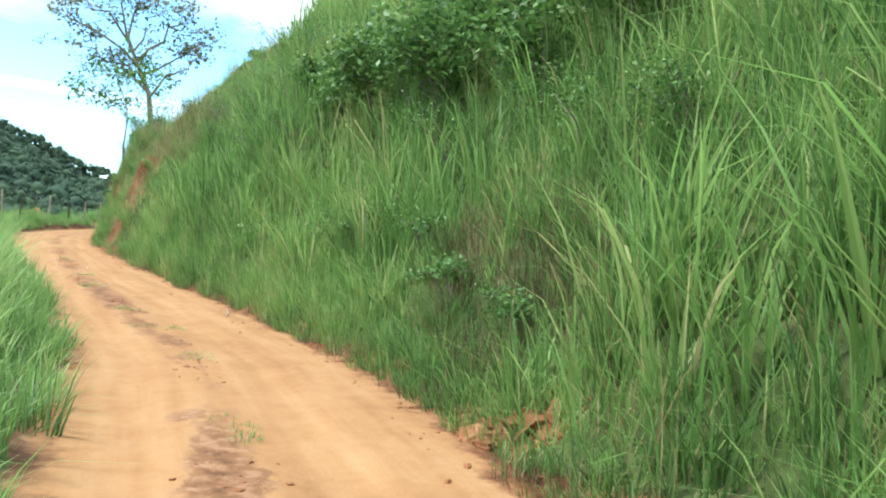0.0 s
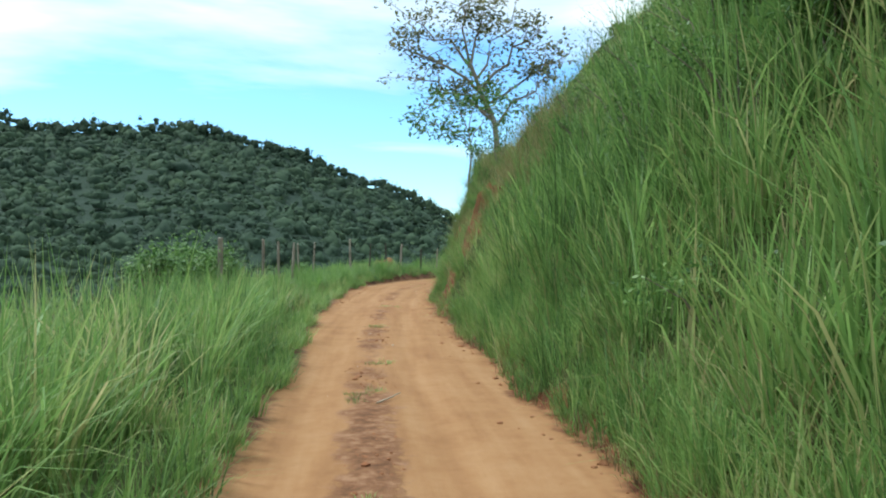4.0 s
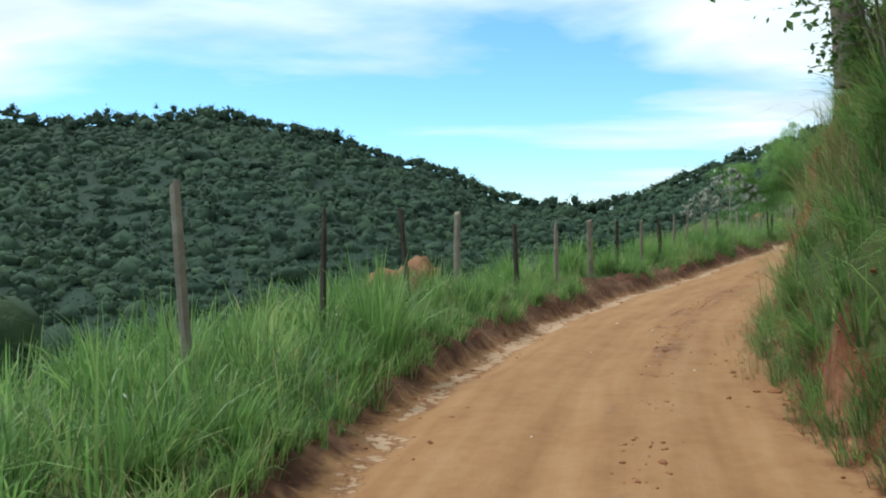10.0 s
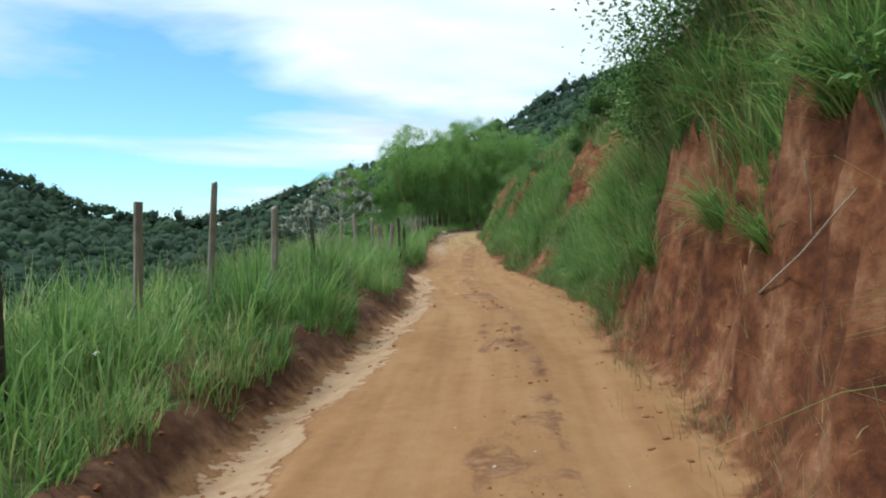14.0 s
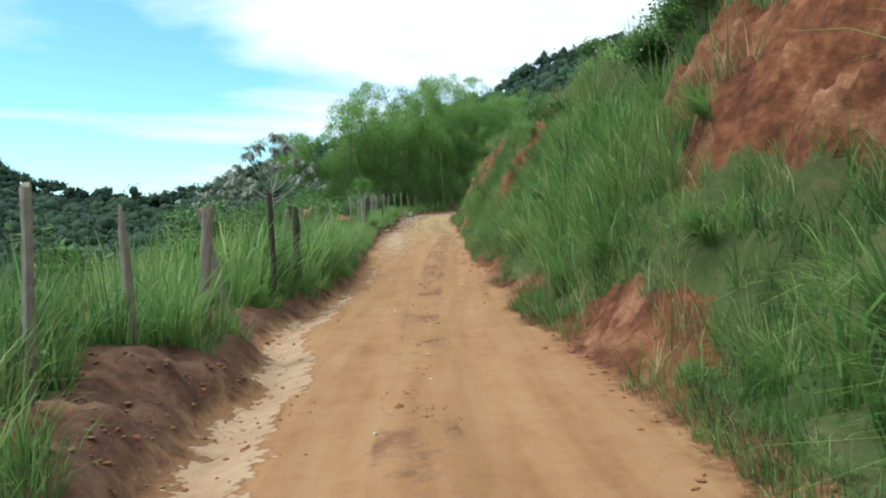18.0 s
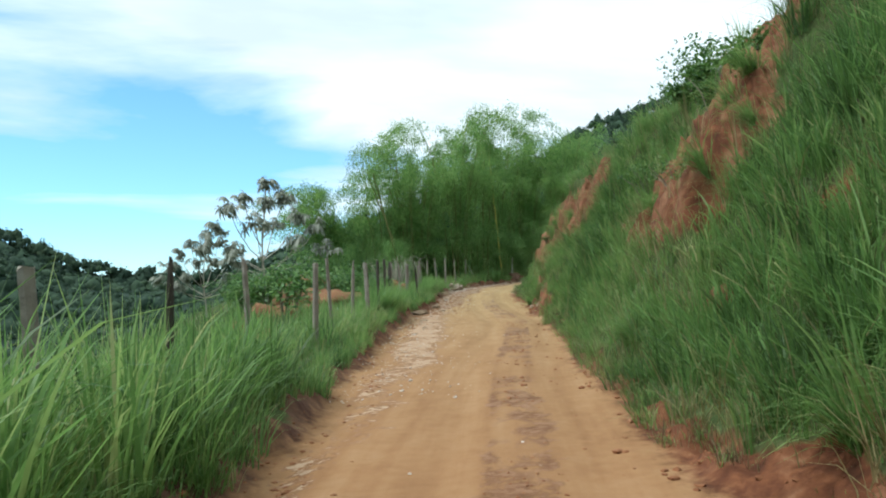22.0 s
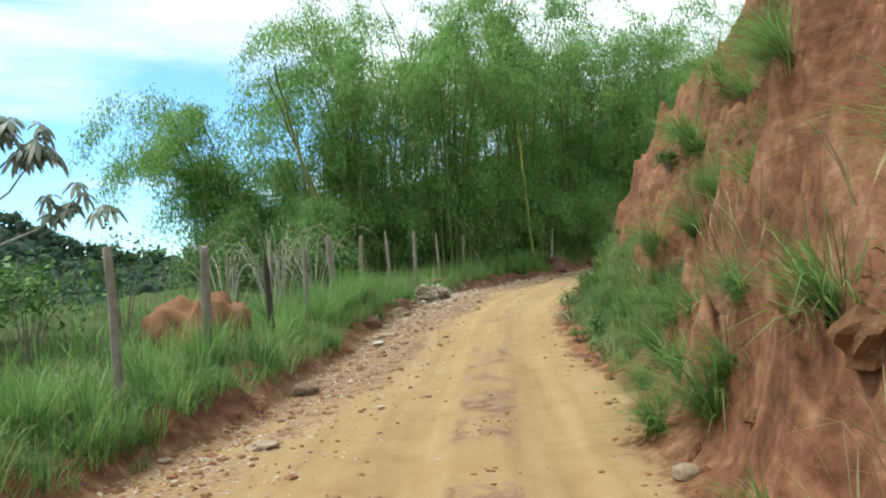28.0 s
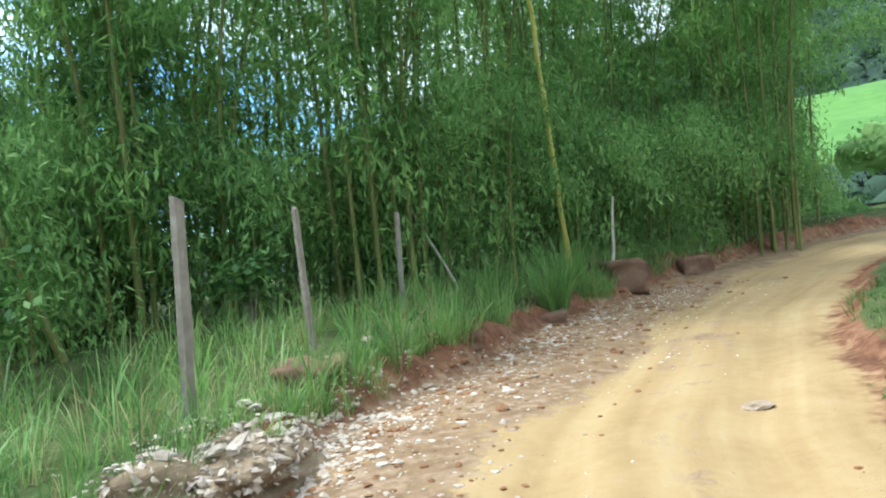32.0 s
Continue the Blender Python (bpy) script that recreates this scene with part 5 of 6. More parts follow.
M_CLAYROCK = material("red_clay_lumps", [(0.14, 0.052, 0.024), (0.24, 0.10, 0.046), (0.34, 0.18, 0.095)], scale=3, bump=0.8, fine=14)
M_MOUND = material("bare_earth", [(0.12, 0.055, 0.027), (0.215, 0.105, 0.052), (0.32, 0.185, 0.10)], scale=3, bump=0.9, fine=14)
MOUNDS = [(154.1, -4.9, 0.75, 0.8), (155.3, -5.3, 0.7, 0.7), (138.0, -6.0, 1.1, 0.6), (131.0, -6.0, 0.8, 0.5), (64.0, -5.3, 0.9, 0.85), (126.1, -4.9, 0.6, 0.5), (143.3, -7.2, 1.5, 1.1)]
for i, (s, d, r, h) in enumerate(MOUNDS):
    ob = new("earth_mound", rock_mesh("earth_mound", i + 3, M_MOUND, 4, 0.5, 0.85))
    ob.matrix_world = Matrix.Translation(Vector(spot(s, d)) + Vector((0, 0, 0.12 * h))) @ Matrix.Rotation(i * 1.3, 4, "Z") @ Matrix.Diagonal((r * 1.1, r * 0.9, h * 1.25, 1))
    ob.data.shade_smooth()
    tagged(ob, "heap of bare orange-red earth beyond the fence", "earth mound", group="earth mounds")
M_DAMP = material("damp_earth", [(0.09, 0.05, 0.033), (0.17, 0.10, 0.066), (0.28, 0.185, 0.13)], scale=3, bump=0.9, fine=11)


def slab_mesh(name, seed, mat, size):
    """A broken block of earth with a flat top and crumbling sides."""
    bm = bmesh.new()
    bmesh.ops.create_cube(bm, size=2.0)
    bmesh.ops.subdivide_edges(bm, edges=bm.edges[:], cuts=5, use_grid_fill=True)
    for v in bm.verts:
        c = v.co.copy()
        rim = max(abs(c.x), abs(c.y))
        k = 1 - 0.22 * max(0, rim - 0.5) * (abs(c.x * c.y) ** 0.5)
        p = c * 1.4 + Vector((seed * 3.1, seed * 1.7, seed))
        v.co = Vector((c.x * k * size[0], c.y * k * size[1], c.z * size[2] * (0.9 if c.z > 0 else 1))) + Vector((noise.noise(p), noise.noise(p + Vector((5, 1, 2))), 0.5 * noise.noise(p + Vector((2, 9, 4))))) * 0.5 * min(size)
    me = bpy.data.meshes.new(name)
    bm.to_mesh(me)
    bm.free()
    me.materials.append(mat)
    return me


SLABS = [(175.4, -2.5, 0.95, 0.40, 0.34, 62), (161.3, -3.0, 0.34, 0.26, 0.26, 30), (167.0, -3.35, 0.55, 0.3, 0.24, 50), (169.4, -2.75, 0.42, 0.24, 0.12, 66), (166.2, -3.3, 0.34, 0.2, 0.12, 40), (172.2, -2.5, 0.5, 0.3, 0.15, 58), (178.6, -2.4, 0.8, 0.35, 0.25, 72), (163.3, -3.5, 0.6, 0.3, 0.28, 48), (158.3, -2.95, 0.4, 0.3, 0.24, 52)]
for i, (s, d, a, e, h, w) in enumerate(SLABS):
    ob = new("earth_block", slab_mesh("earth_block", i + 2, M_DAMP, (a, e, h)))
    ob.data.shade_smooth()
    ob.matrix_world = Matrix.Translation(Vector(spot(s, d, True)) - Vector((0, 0, 0.85 * h))) @ pose(0, 0, 0, 4 * math.sin(i), 5 * math.cos(i * 2), w)
    tagged(ob, "broken block of red earth at the track's outer lip", "earth block", group="earth blocks")
BLOCKS = [(160.2, -2.5, 0.34, 0.2), (145.9, -3.1, 0.40, 0.2), (151.6, -2.55, 0.27, 0.18), (155.4, -2.7, 0.16, 0.1)]
for i, (s, d, r, h) in enumerate(BLOCKS):
    ob = new("boulder", rock_mesh("boulder", i + 31, M_CLAYROCK if i == 3 else M_BOULDER, 4, 0.45, 0.75))
    ob.data.shade_smooth()
    ob.matrix_world = Matrix.Translation(Vector(spot(s, d, True)) + Vector((0, 0, 0.2 * h))) @ Matrix.Rotation(i * 2.1, 4, "Z") @ Matrix.Diagonal((r, r * 0.7, h, 1))
    tagged(ob, "weathered lump of hard clay at the edge of the track" if i == 3 else "pale rough boulder at the edge of the track", "boulder", group="boulders")

heap = new("rubble_heap")
heap.location = Vector(spot(164.7, -2.85))
tagged(heap, "heap of pale grey-white rubble beside the track", "rubble")
M_RUBBLE = material("pale_rubble", [(0.29, 0.215, 0.16), (0.46, 0.38, 0.31), (0.66, 0.60, 0.53)], scale=9, bump=0.6, fine=40)
HEAP_X, HEAP_Y, HEAP_Z = 1.15, 0.5, 0.3
base = rock_mesh("base", 58, M_BOULDER, 5, 0.55, 1.0)
base.shade_smooth()
core = part("base", base, heap, "packed brown grit under the rubble")
along = math.atan2(float(xy_axes(np.array(164.7))[3]), float(xy_axes(np.array(164.7))[2]))
core.matrix_local = Matrix.Translation((0, 0, -0.04)) @ Matrix.Rotation(along, 4, "Z") @ Matrix.Diagonal((HEAP_X, HEAP_Y, HEAP_Z, 1))
forms = [rock_mesh("stone", 60 + i, M_RUBBLE, 1, 0.9, 0.75) for i in range(5)]
hull = [v.co.copy() for v in base.vertices if v.co.z > 0.05]
q = random.Random(9)
for i in range(290):
    size = 0.014 + min(q.expovariate(42), 0.07)
    if i < 190:
        c = hull[q.randrange(len(hull))]
        at = Matrix.Rotation(along, 3, "Z") @ Vector((c.x * HEAP_X, c.y * HEAP_Y, c.z * HEAP_Z))
    else:
        # a tail along the lip
        u = q.uniform(-2.5, 1.3)
        at = Vector(spot(164.7 + u, -2.9 + q.gauss(0, 0.26) - 0.12 * max(0, -u - 1), True)) - heap.location
    ob = part("stone", forms[i % 5], heap)
    ob.matrix_local = Matrix.Translation(at) @ Euler((q.gauss(0, 0.4), q.gauss(0, 0.4), q.random() * 6)).to_matrix().to_4x4() @ Matrix.Diagonal((size * 1.3, size * 0.9, size * 0.5, 1))

rng = np.random.default_rng(29)
grit = np.array([(Matrix.Rotation(along, 3, "Z") @ Vector((c.x * HEAP_X, c.y * HEAP_Y, c.z * HEAP_Z - 0.04)))[:] for c in hull])
grit = grit[rng.integers(0, len(grit), 1500)] + rng.normal(0, 0.02, (1500, 3))
a = rng.normal(0, 1, (1500, 3)) * np.array([1, 1, 0.5])
a /= np.linalg.norm(a, axis=1, keepdims=True)
c = np.cross(a, rng.normal(0, 1, (1500, 3)))
c /= np.linalg.norm(c, axis=1, keepdims=True)
k = (rng.gamma(2, 0.009, 1500) + 0.008)[:, None]
up = np.cross(a, c) * k * 0.35
v = np.stack([grit - a * k, grit - c * k * 0.7, grit + a * k * 0.8, grit + c * k * 0.6, grit + up], 1).reshape(-1, 3)
f = (np.arange(1500) * 5)[:, None, None] + np.array([[0, 1, 4], [1, 2, 4], [2, 3, 4], [3, 0, 4], [1, 0, 3], [1, 3, 2]])
part("chips", mesh_np("chips", v, [f.reshape(-1, 3)], [M_RUBBLE]), heap, "whitish sharp-edged chips covering the heap")

loose = [rock_mesh("stone", 80 + i, M_STONE, 2, 0.45, 0.55) for i in range(3)]
for i in range(36):
    s = q.uniform(128, 172)
    d = float(table(s, LEFT)) + abs(q.gauss(0.1, 0.7))
    ob = new("stone", loose[i % 3])
    k = q.uniform(0.04, 0.11)
    ob.matrix_world = Matrix.Translation(Vector(spot(s, d, True)) + Vector((0, 0, 0.15 * k))) @ pose(0, 0, 0, 0, 0, q.uniform(0, 360)) @ Matrix.Diagonal((k, k * 0.75, k * 0.6, 1))
    tagged(ob, "loose pale stone lying on the track's shoulder", "stone", group="loose stones")
for s, d, k in ((157.0, -2.3, 0.24), (148.2, -2.2, 0.2), (166.8, 0.8, 0.16), (163.0, -1.1, 0.14), (158.5, 1.5, 0.12)):
    ob = new("stone", loose[0])
    ob.matrix_world = Matrix.Translation(Vector(spot(s, d, True)) + Vector((0, 0, 0.1 * k))) @ Matrix.Diagonal((k, k * 0.7, k * 0.45, 1))
    tagged(ob, "flat whitish stone lying on the track", "stone", group="loose stones")


def lumps(name, s, d, size, mat, label, category, rng):
    """Many small clods in one mesh."""
    bm = bmesh.new()
    bmesh.ops.create_icosphere(bm, subdivisions=1, radius=1.0)
    base = np.array([v.co[:] for v in bm.verts])
    tri = np.array([[v.index for v in f.verts] for f in bm.faces])
    bm.free()
    n = len(s)
    p = spot(s, d, True)
    v = base[None] * (1 + rng.normal(0, 0.22, (n, len(base), 1))) * size[:, None, None] * np.array([1, 0.8, 0.55])
    w = rng.uniform(0, 6.28, n)
    c, k = np.cos(w)[:, None], np.sin(w)[:, None]
    v = np.stack([v[..., 0] * c - v[..., 1] * k, v[..., 0] * k + v[..., 1] * c, v[..., 2]], -1) + p[:, None]
    f = (tri[None] + (np.arange(n) * len(base))[:, None, None]).reshape(-1, 3)
    return tagged(new(name, mesh_np(name, v.reshape(-1, 3), [f], [mat])), label, category, kind="stuff")


rng = np.random.default_rng(23)
s = rng.uniform(36, 165, 2600)
d = table(s, LEFT) + rng.normal(0.12, 0.3, len(s))
lumps("clods", s, d, rng.gamma(2, 0.007, len(s)) + 0.008, M_CLAYROCK, "crumbled clods of red clay along the edge of the track", "clods", rng)
s = rng.uniform(2, 165, 1500)
d = table(s, RIGHT) + rng.normal(-0.02, 0.28, len(s))
lumps("bank_clods", s, d, rng.gamma(2, 0.009, len(s)) + 0.008, M_CLAYROCK, "crumbled earth fallen at the foot of the bank", "clods", rng)
s = rng.uniform(66, 102, 5000)
d = table(s, LEFT) - rng.uniform(-0.2, 2.0, len(s))
keep = scar(s, d) > 0.4
s, d = s[keep], d[keep]
lumps("scar_clods", s, d, rng.gamma(2, 0.006, len(s)) + 0.005, M_DAMP, "crumbled brown earth on the bare verge", "clods", rng)
s = np.concatenate([rng.uniform(122, 148, 1300), rng.uniform(146, 176, 4200), rng.uniform(20, 122, 90)])
d = np.where(s > 122, table(s, LEFT) + np.abs(rng.normal(0.0, 0.95, len(s))), 0.05 + rng.normal(0, 0.5, len(s)))
lumps("gravel", s, d, rng.gamma(2, 0.005, len(s)) + 0.005, M_RUBBLE, "pale gravel strewn over the track's shoulder", "gravel", rng)


s = rng.uniform(144, 177, 2600)
d = table(s, LEFT) + np.abs(rng.normal(0.0, 0.9, len(s)))
lumps("shoulder_clods", s, d, rng.gamma(2, 0.010, len(s)) + 0.006, M_MOUND, "brown lumps of earth and broken rock on the shoulder", "clods", rng)


# ---- clumps of grass on the bank and verge ----
def clump(seed, tall, n):
    q = np.random.default_rng(seed)
    v, f, t = tufts(q, np.zeros((1, 3)), np.array([tall]), n, 0.2, 0.017, None, 4)
    me = mesh_np("grass_clump", v, [f, t], [M_GRASS], None, True)
    set_tone(me, np.full(n, 0.5), 9)
    return me


def hanging_clump(seed, n):
    """A clump rooted in a steep face: its blades bow out along +x and hang."""
    q = np.random.default_rng(seed)
    az = q.normal(0, 0.85, n)
    r = 0.22 * np.sqrt(q.uniform(0, 1, n))
    w = q.uniform(0, 6.28, n)
    base = np.stack([0.4 * r * np.cos(w) - 0.08, r * np.sin(w), 0.7 * r * np.cos(w) - 0.1], -1)
    v, f, t = blades(base, q.uniform(0.45, 1.05, n), 0.015 * q.uniform(0.6, 1.4, n), np.clip(q.normal(0.28, 0.2, n), 0, 0.8), az, np.clip(q.normal(0.62, 0.33, n), 0.05, 1.3), q, 4)
    me = mesh_np("grass_clump", v, [f, t], [M_GRASS], None, True)
    set_tone(me, np.clip(q.normal(0.5, 0.15, n), 0, 1), 9)
    return me


forms_verge = [clump(i, 1.0, 190) for i in range(4)]
hung = [hanging_clump(20 + i, 210) for i in range(5)]
q = random.Random(17)
CLUMPED = [(67.2, 2.3, 0.9), (68.0, 2.6, 0.8), (75.4, 2.5, 0.9), (74.6, 2.2, 0.7), (77.5, 3.4, 1.0), (80.5, 3.3, 1.0), (72.2, 2.9, 0.9), (97.5, 3.3, 1.1), (98.6, 3.0, 1.0), (96.0, 3.2, 1.2), (101.5, 3.4, 0.9), (103.0, 3.9, 1.0), (33.2, 2.2, 0.8), (32.0, 2.8, 1.0), (70.3, 1.9, 0.8), (71.0, 2.3, 1.0), (71.6, 1.9, 0.7), (72.8, 2.2, 0.9), (73.6, 2.7, 1.0), (76.4, 2.3, 1.0), (78.8, 2.3, 1.1), (79.6, 2.0, 0.7), (81.6, 2.2, 1.0), (82.6, 2.5, 1.1), (122.0, 3.4, 1.0), (123.2, 3.0, 0.9), (121.6, 3.0, 0.9), (124.2, 3.8, 1.0), (38.5, 2.4, 1.0), (39.6, 2.2, 0.9),
           (31.3, 2.1, 0.9), (36.3, 1.9, 0.6), (52.0, 2.4, 0.8), (50.2, 2.6, 0.8), (119.0, 2.2, 0.8), (121.3, 2.5, 0.7), (142.6, 2.9, 0.8), (143.8, 2.5, 0.9), (144.6, 1.7, 0.6), (146.4, 2.2, 0.7), (147.2, 3.0, 0.8), (149.4, 2.6, 0.9), (151.0, 2.4, 0.9),
           (152.2, 2.7, 1.0), (141.0, 2.1, 0.9), (139.8, 1.9, 1.0), (138.2, 1.7, 1.1), (148.0, 3.6, 0.8), (145.0, 3.8, 0.9), (143.0, 3.9, 0.9), (145.1, 2.35, 1.15), (152.0, 4.2, 1.3), (153.0, 4.0, 1.2), (152.5, 3.4, 1.0), (151.5, 4.5, 1.3), (149.5, 4.5, 1.3), (148.5, 4.6, 1.3), (154.0, 3.6, 1.1), (150.4, 3.2, 1.0), (146.8, 2.0, 1.0), (148.3, 2.2, 1.0), (149.2, 3.6, 1.2), (150.0, 3.9, 1.2), (150.8, 3.8, 1.2), (112.0, -2.9, 0.8), (115.0, -2.7, 0.9), (106.0, -3.0, 1.1), (108.5, -3.1, 1.2), (147.5, -4.3, 0.9), (149.5, -4.0, 0.9),
           (151.3, -3.9, 1.0), (153.2, -3.7, 1.0), (155.0, -3.6, 0.9), (134.0, -4.3, 0.8), (136.0, -4.4, 0.9), (138.2, -4.4, 0.8), (140.5, -4.3, 0.9), (47.0, -3.0, 0.9), (49.5, -2.9, 1.0), (51.0, -3.2, 0.9), (53.0, -3.1, 0.8), (44.0, -2.6, 0.8), (123.3, 3.8, 0.8), (132.4, 2.1, 0.8), (138.0, 2.3, 1.0), (127.7, 2.8, 0.9), (122.7, 3.6, 0.7), (123.4, 1.9, 0.8), (126.7, 3.7, 0.9), (121.2, 2.4, 1.1), (120.2, 3.1, 0.9), (131.6, 2.6, 1.0), (128.5, 3.2, 1.1), (130.0, 2.2, 0.7), (137.0, 2.9, 0.8), (137.0, 3.1, 1.0), (135.7, 2.5, 0.8), (135.7, 2.2, 1.0), (120.9, 3.3, 1.0), (137.0, 3.6, 0.9), (122.8, 2.2, 0.9), (128.7, 2.0, 1.1), (128.6, 3.3, 0.8), (123.6, 1.9, 0.8), (85.1, 2.5, 1.0), (89.7, 3.2, 0.9), (86.2, 2.1, 1.1), (90.8, 2.2, 1.1), (85.4, 1.9, 1.1), (85.7, 2.2, 1.0), (84.9, 2.5, 1.0), (86.3, 2.8, 0.9), (83.8, 2.0, 0.8), (87.2, 2.4, 1.1), (87.0, 3.0, 1.2), (83.5, 1.9, 0.9), (45.3, 2.8, 1.0), (44.4, 3.4, 0.7), (56.1, 2.3, 1.1), (36.8, 3.4, 1.0), (59.8, 2.8, 0.8), (59.3, 2.6, 0.7), (50.5, 2.7, 0.9), (39.7, 2.2, 0.9), (46.9, 2.2, 0.9), (53.4, 3.0, 0.9), (45.5, 2.5, 0.8), (40.7, 2.6, 0.7), (53.4, 3.0, 0.9), (36.5, 2.5, 0.9), (147.9, 3.0, 0.9), (151.0, 3.0, 1.0), (142.3, 2.5, 1.0), (148.2, 3.3, 0.6), (146.5, 2.1, 0.8), (147.5, 1.7, 0.7), (144.7, 3.3, 0.9), (143.5, 3.1, 0.7), (147.9, 1.9, 0.6), (150.3, 2.1, 0.7), (151.3, 3.3, 0.7), (151.1, 2.7, 0.9), (138.4, -4.1, 1.2), (139.3, -4.6, 1.3), (140.2, -4.0, 1.1), (141.0, -4.5, 1.3), (141.9, -4.1, 1.2), (142.8, -4.7, 1.2), (143.6, -4.2, 1.1), (144.4, -4.8, 1.2), (145.4, -4.3, 1.1), (146.4, -4.5, 1.0), (137.4, -4.4, 1.2), (136.4, -4.8, 1.2), (156.4, -3.4, 1.1), (157.4, -3.7, 1.2), (158.4, -3.4, 1.1), (159.4, -3.6, 1.2), (160.3, -3.5, 1.0), (161.8, -3.6, 0.9), (163.2, -3.7, 0.9), (155.8, -4.2, 1.3), (88.5, 2.3, 1.0), (89.4, 2.8, 1.2), (90.3, 2.5, 1.1), (91.0, 3.0, 1.3), (91.8, 2.7, 1.2), (92.6, 3.1, 1.3), (93.4, 2.9, 1.2), (94.4, 3.2, 1.2), (95.2, 2.9, 1.0), (90.0, 3.4, 1.3), (88.0, 2.9, 1.1), (104.5, 2.9, 1.0), (106.0, 2.6, 1.0), (107.6, 2.5, 1.1), (110.0, 2.6, 1.0), (111.8, 2.5, 1.0), (114.0, 2.4, 1.0), (115.5, 2.6, 1.1), (116.8, 2.3, 0.9), (118.0, 2.7, 1.0), (45.0, 2.3, 1.0), (47.6, 2.2, 0.9), (43.0, 2.3, 1.0), (54.6, 2.1, 1.0), (56.2, 2.0, 0.9), (57.8, 1.9, 0.9), (59.6, 1.9, 1.0), (61.0, 2.1, 0.9), (*plan_of(56.9, 159.6), 1.15), (*plan_of(57.6, 160.4), 1.2), (*plan_of(55.9, 159.9), 0.9)]
for i, (s, d, k) in enumerate(CLUMPED):
    ob = new("grass_clump", hung[i % 5] if d > 0 else forms_verge[i % 4])
    gx, gy, gtx, gty = (float(j) for j in xy_axes(np.array(s)))
    turn = math.degrees(math.atan2(gtx, -gty)) + q.uniform(-25, 25) if d > 0 else q.uniform(0, 360)
    ob.matrix_world = Matrix.Translation(Vector(spot(s, d, True))) @ pose(0, 0, 0, 0, 0, turn) @ Matrix.Diagonal((k, k, k, 1))
    tagged(ob, "thick green grass clump rooted in the bare bank" if d > 0 else "thick green grass clump on the verge", "grass clump", group="bank grass clumps" if d > 0 else "verge grass clumps")


# ---- shrubs ----
def shrub(name, foot, tall, seed, label, mat=None, leaf=0.09, per=26, stems=7, wide=0.5):
    q = np.random.default_rng(seed)
    root = new(name)
    root.location = foot
    tips = []
    for i in range(stems):
        w = q.uniform(0, 6.28)
        top = Vector((math.cos(w) * tall * wide * q.uniform(0.3, 1), math.sin(w) * tall * wide * q.uniform(0.3, 1), tall * q.uniform(0.6, 1.0)))
        bend = top * 0.5 + Vector((0, 0, 0.12 * tall))
        v, f = tube([(0, 0, -0.15), bend[:], top[:]], [k * min(1, 0.3 + 0.6 * tall) for k in (0.02, 0.013, 0.006)], 5)
        part("stem", mesh_np("stem", v, [f], [M_BARK], None, True), root)
        for t in (0.45, 0.65, 0.85, 1.0):
            tips.append((bend.lerp(top, t) + Vector(q.normal(0, 0.09 * tall, 3)))[:])
    v, f = leaf_cloud(q, np.array(tips), per, 0.13 * tall, leaf, slim=0.55, hang=0.2)
    part("leaves", mesh_np("leaves", v, [f], [mat or M_LEAF]), root)
    return tagged(root, label, "shrub")


q = random.Random(4)
for i in range(46):
    s = 3 + i * 3.4 + q.uniform(-1, 1)
    if 136 < s < 160:
        continue
    off = float(table(s, TOE) + table(s, CREST) / table(s, STEEP)) + q.uniform(-1.2, 1.0)
    shrub("shrub", Vector(spot(s, float(table(s, RIGHT)) + off)), q.uniform(0.8, 1.9) * float(table(s, [(12, 1), (18, 0.45), (38, 0.45), (44, 1)])), 300 + i, "leafy green shrub growing along the top of the bank", leaf=0.11)
for i, (s, d, h) in enumerate(((17.5, 3.4, 0.9), (19.5, 4.4, 1.2), (14.0, 5.0, 1.1), (21.5, 5.0, 1.6), (23.5, 5.4, 1.5), (12.5, 3.6, 0.7), (10.5, 3.3, 0.7), (28.0, 4.6, 1.0), (16.5, 6.2, 1.5), (41.0, 3.6, 0.8), (87.0, 3.0, 0.9), (89.5, 3.8, 1.0), (126.0, 3.2, 0.9),
                               (131.0, 3.4, 1.0), (55.5, 2.9, 1.2), (57.0, 3.6, 1.4), (113.0, 3.0, 0.8), (9.0, 2.9, 0.5), (7.5, 3.2, 0.6), (24.5, 4.6, 1.3), (25.5, 5.2, 1.5), (22.5, 4.2, 1.1), (20.5, 5.6, 1.6), (26.5, 6.2, 1.5), (18.5, 5.6, 1.4), (29.5, 5.6, 1.3), (31.5, 5.0, 1.1), (12.0, 4.4, 0.9), (10.0, 4.6, 1.0), (8.4, 4.2, 0.9), (6.6, 4.4, 0.9), (13.5, 3.2, 0.7))):
    shrub("shrub", Vector(spot(s, d)), h, 400 + i, "broad-leaved green weeds growing among the bank's grass", leaf=0.055, per=30, stems=10, wide=0.95)
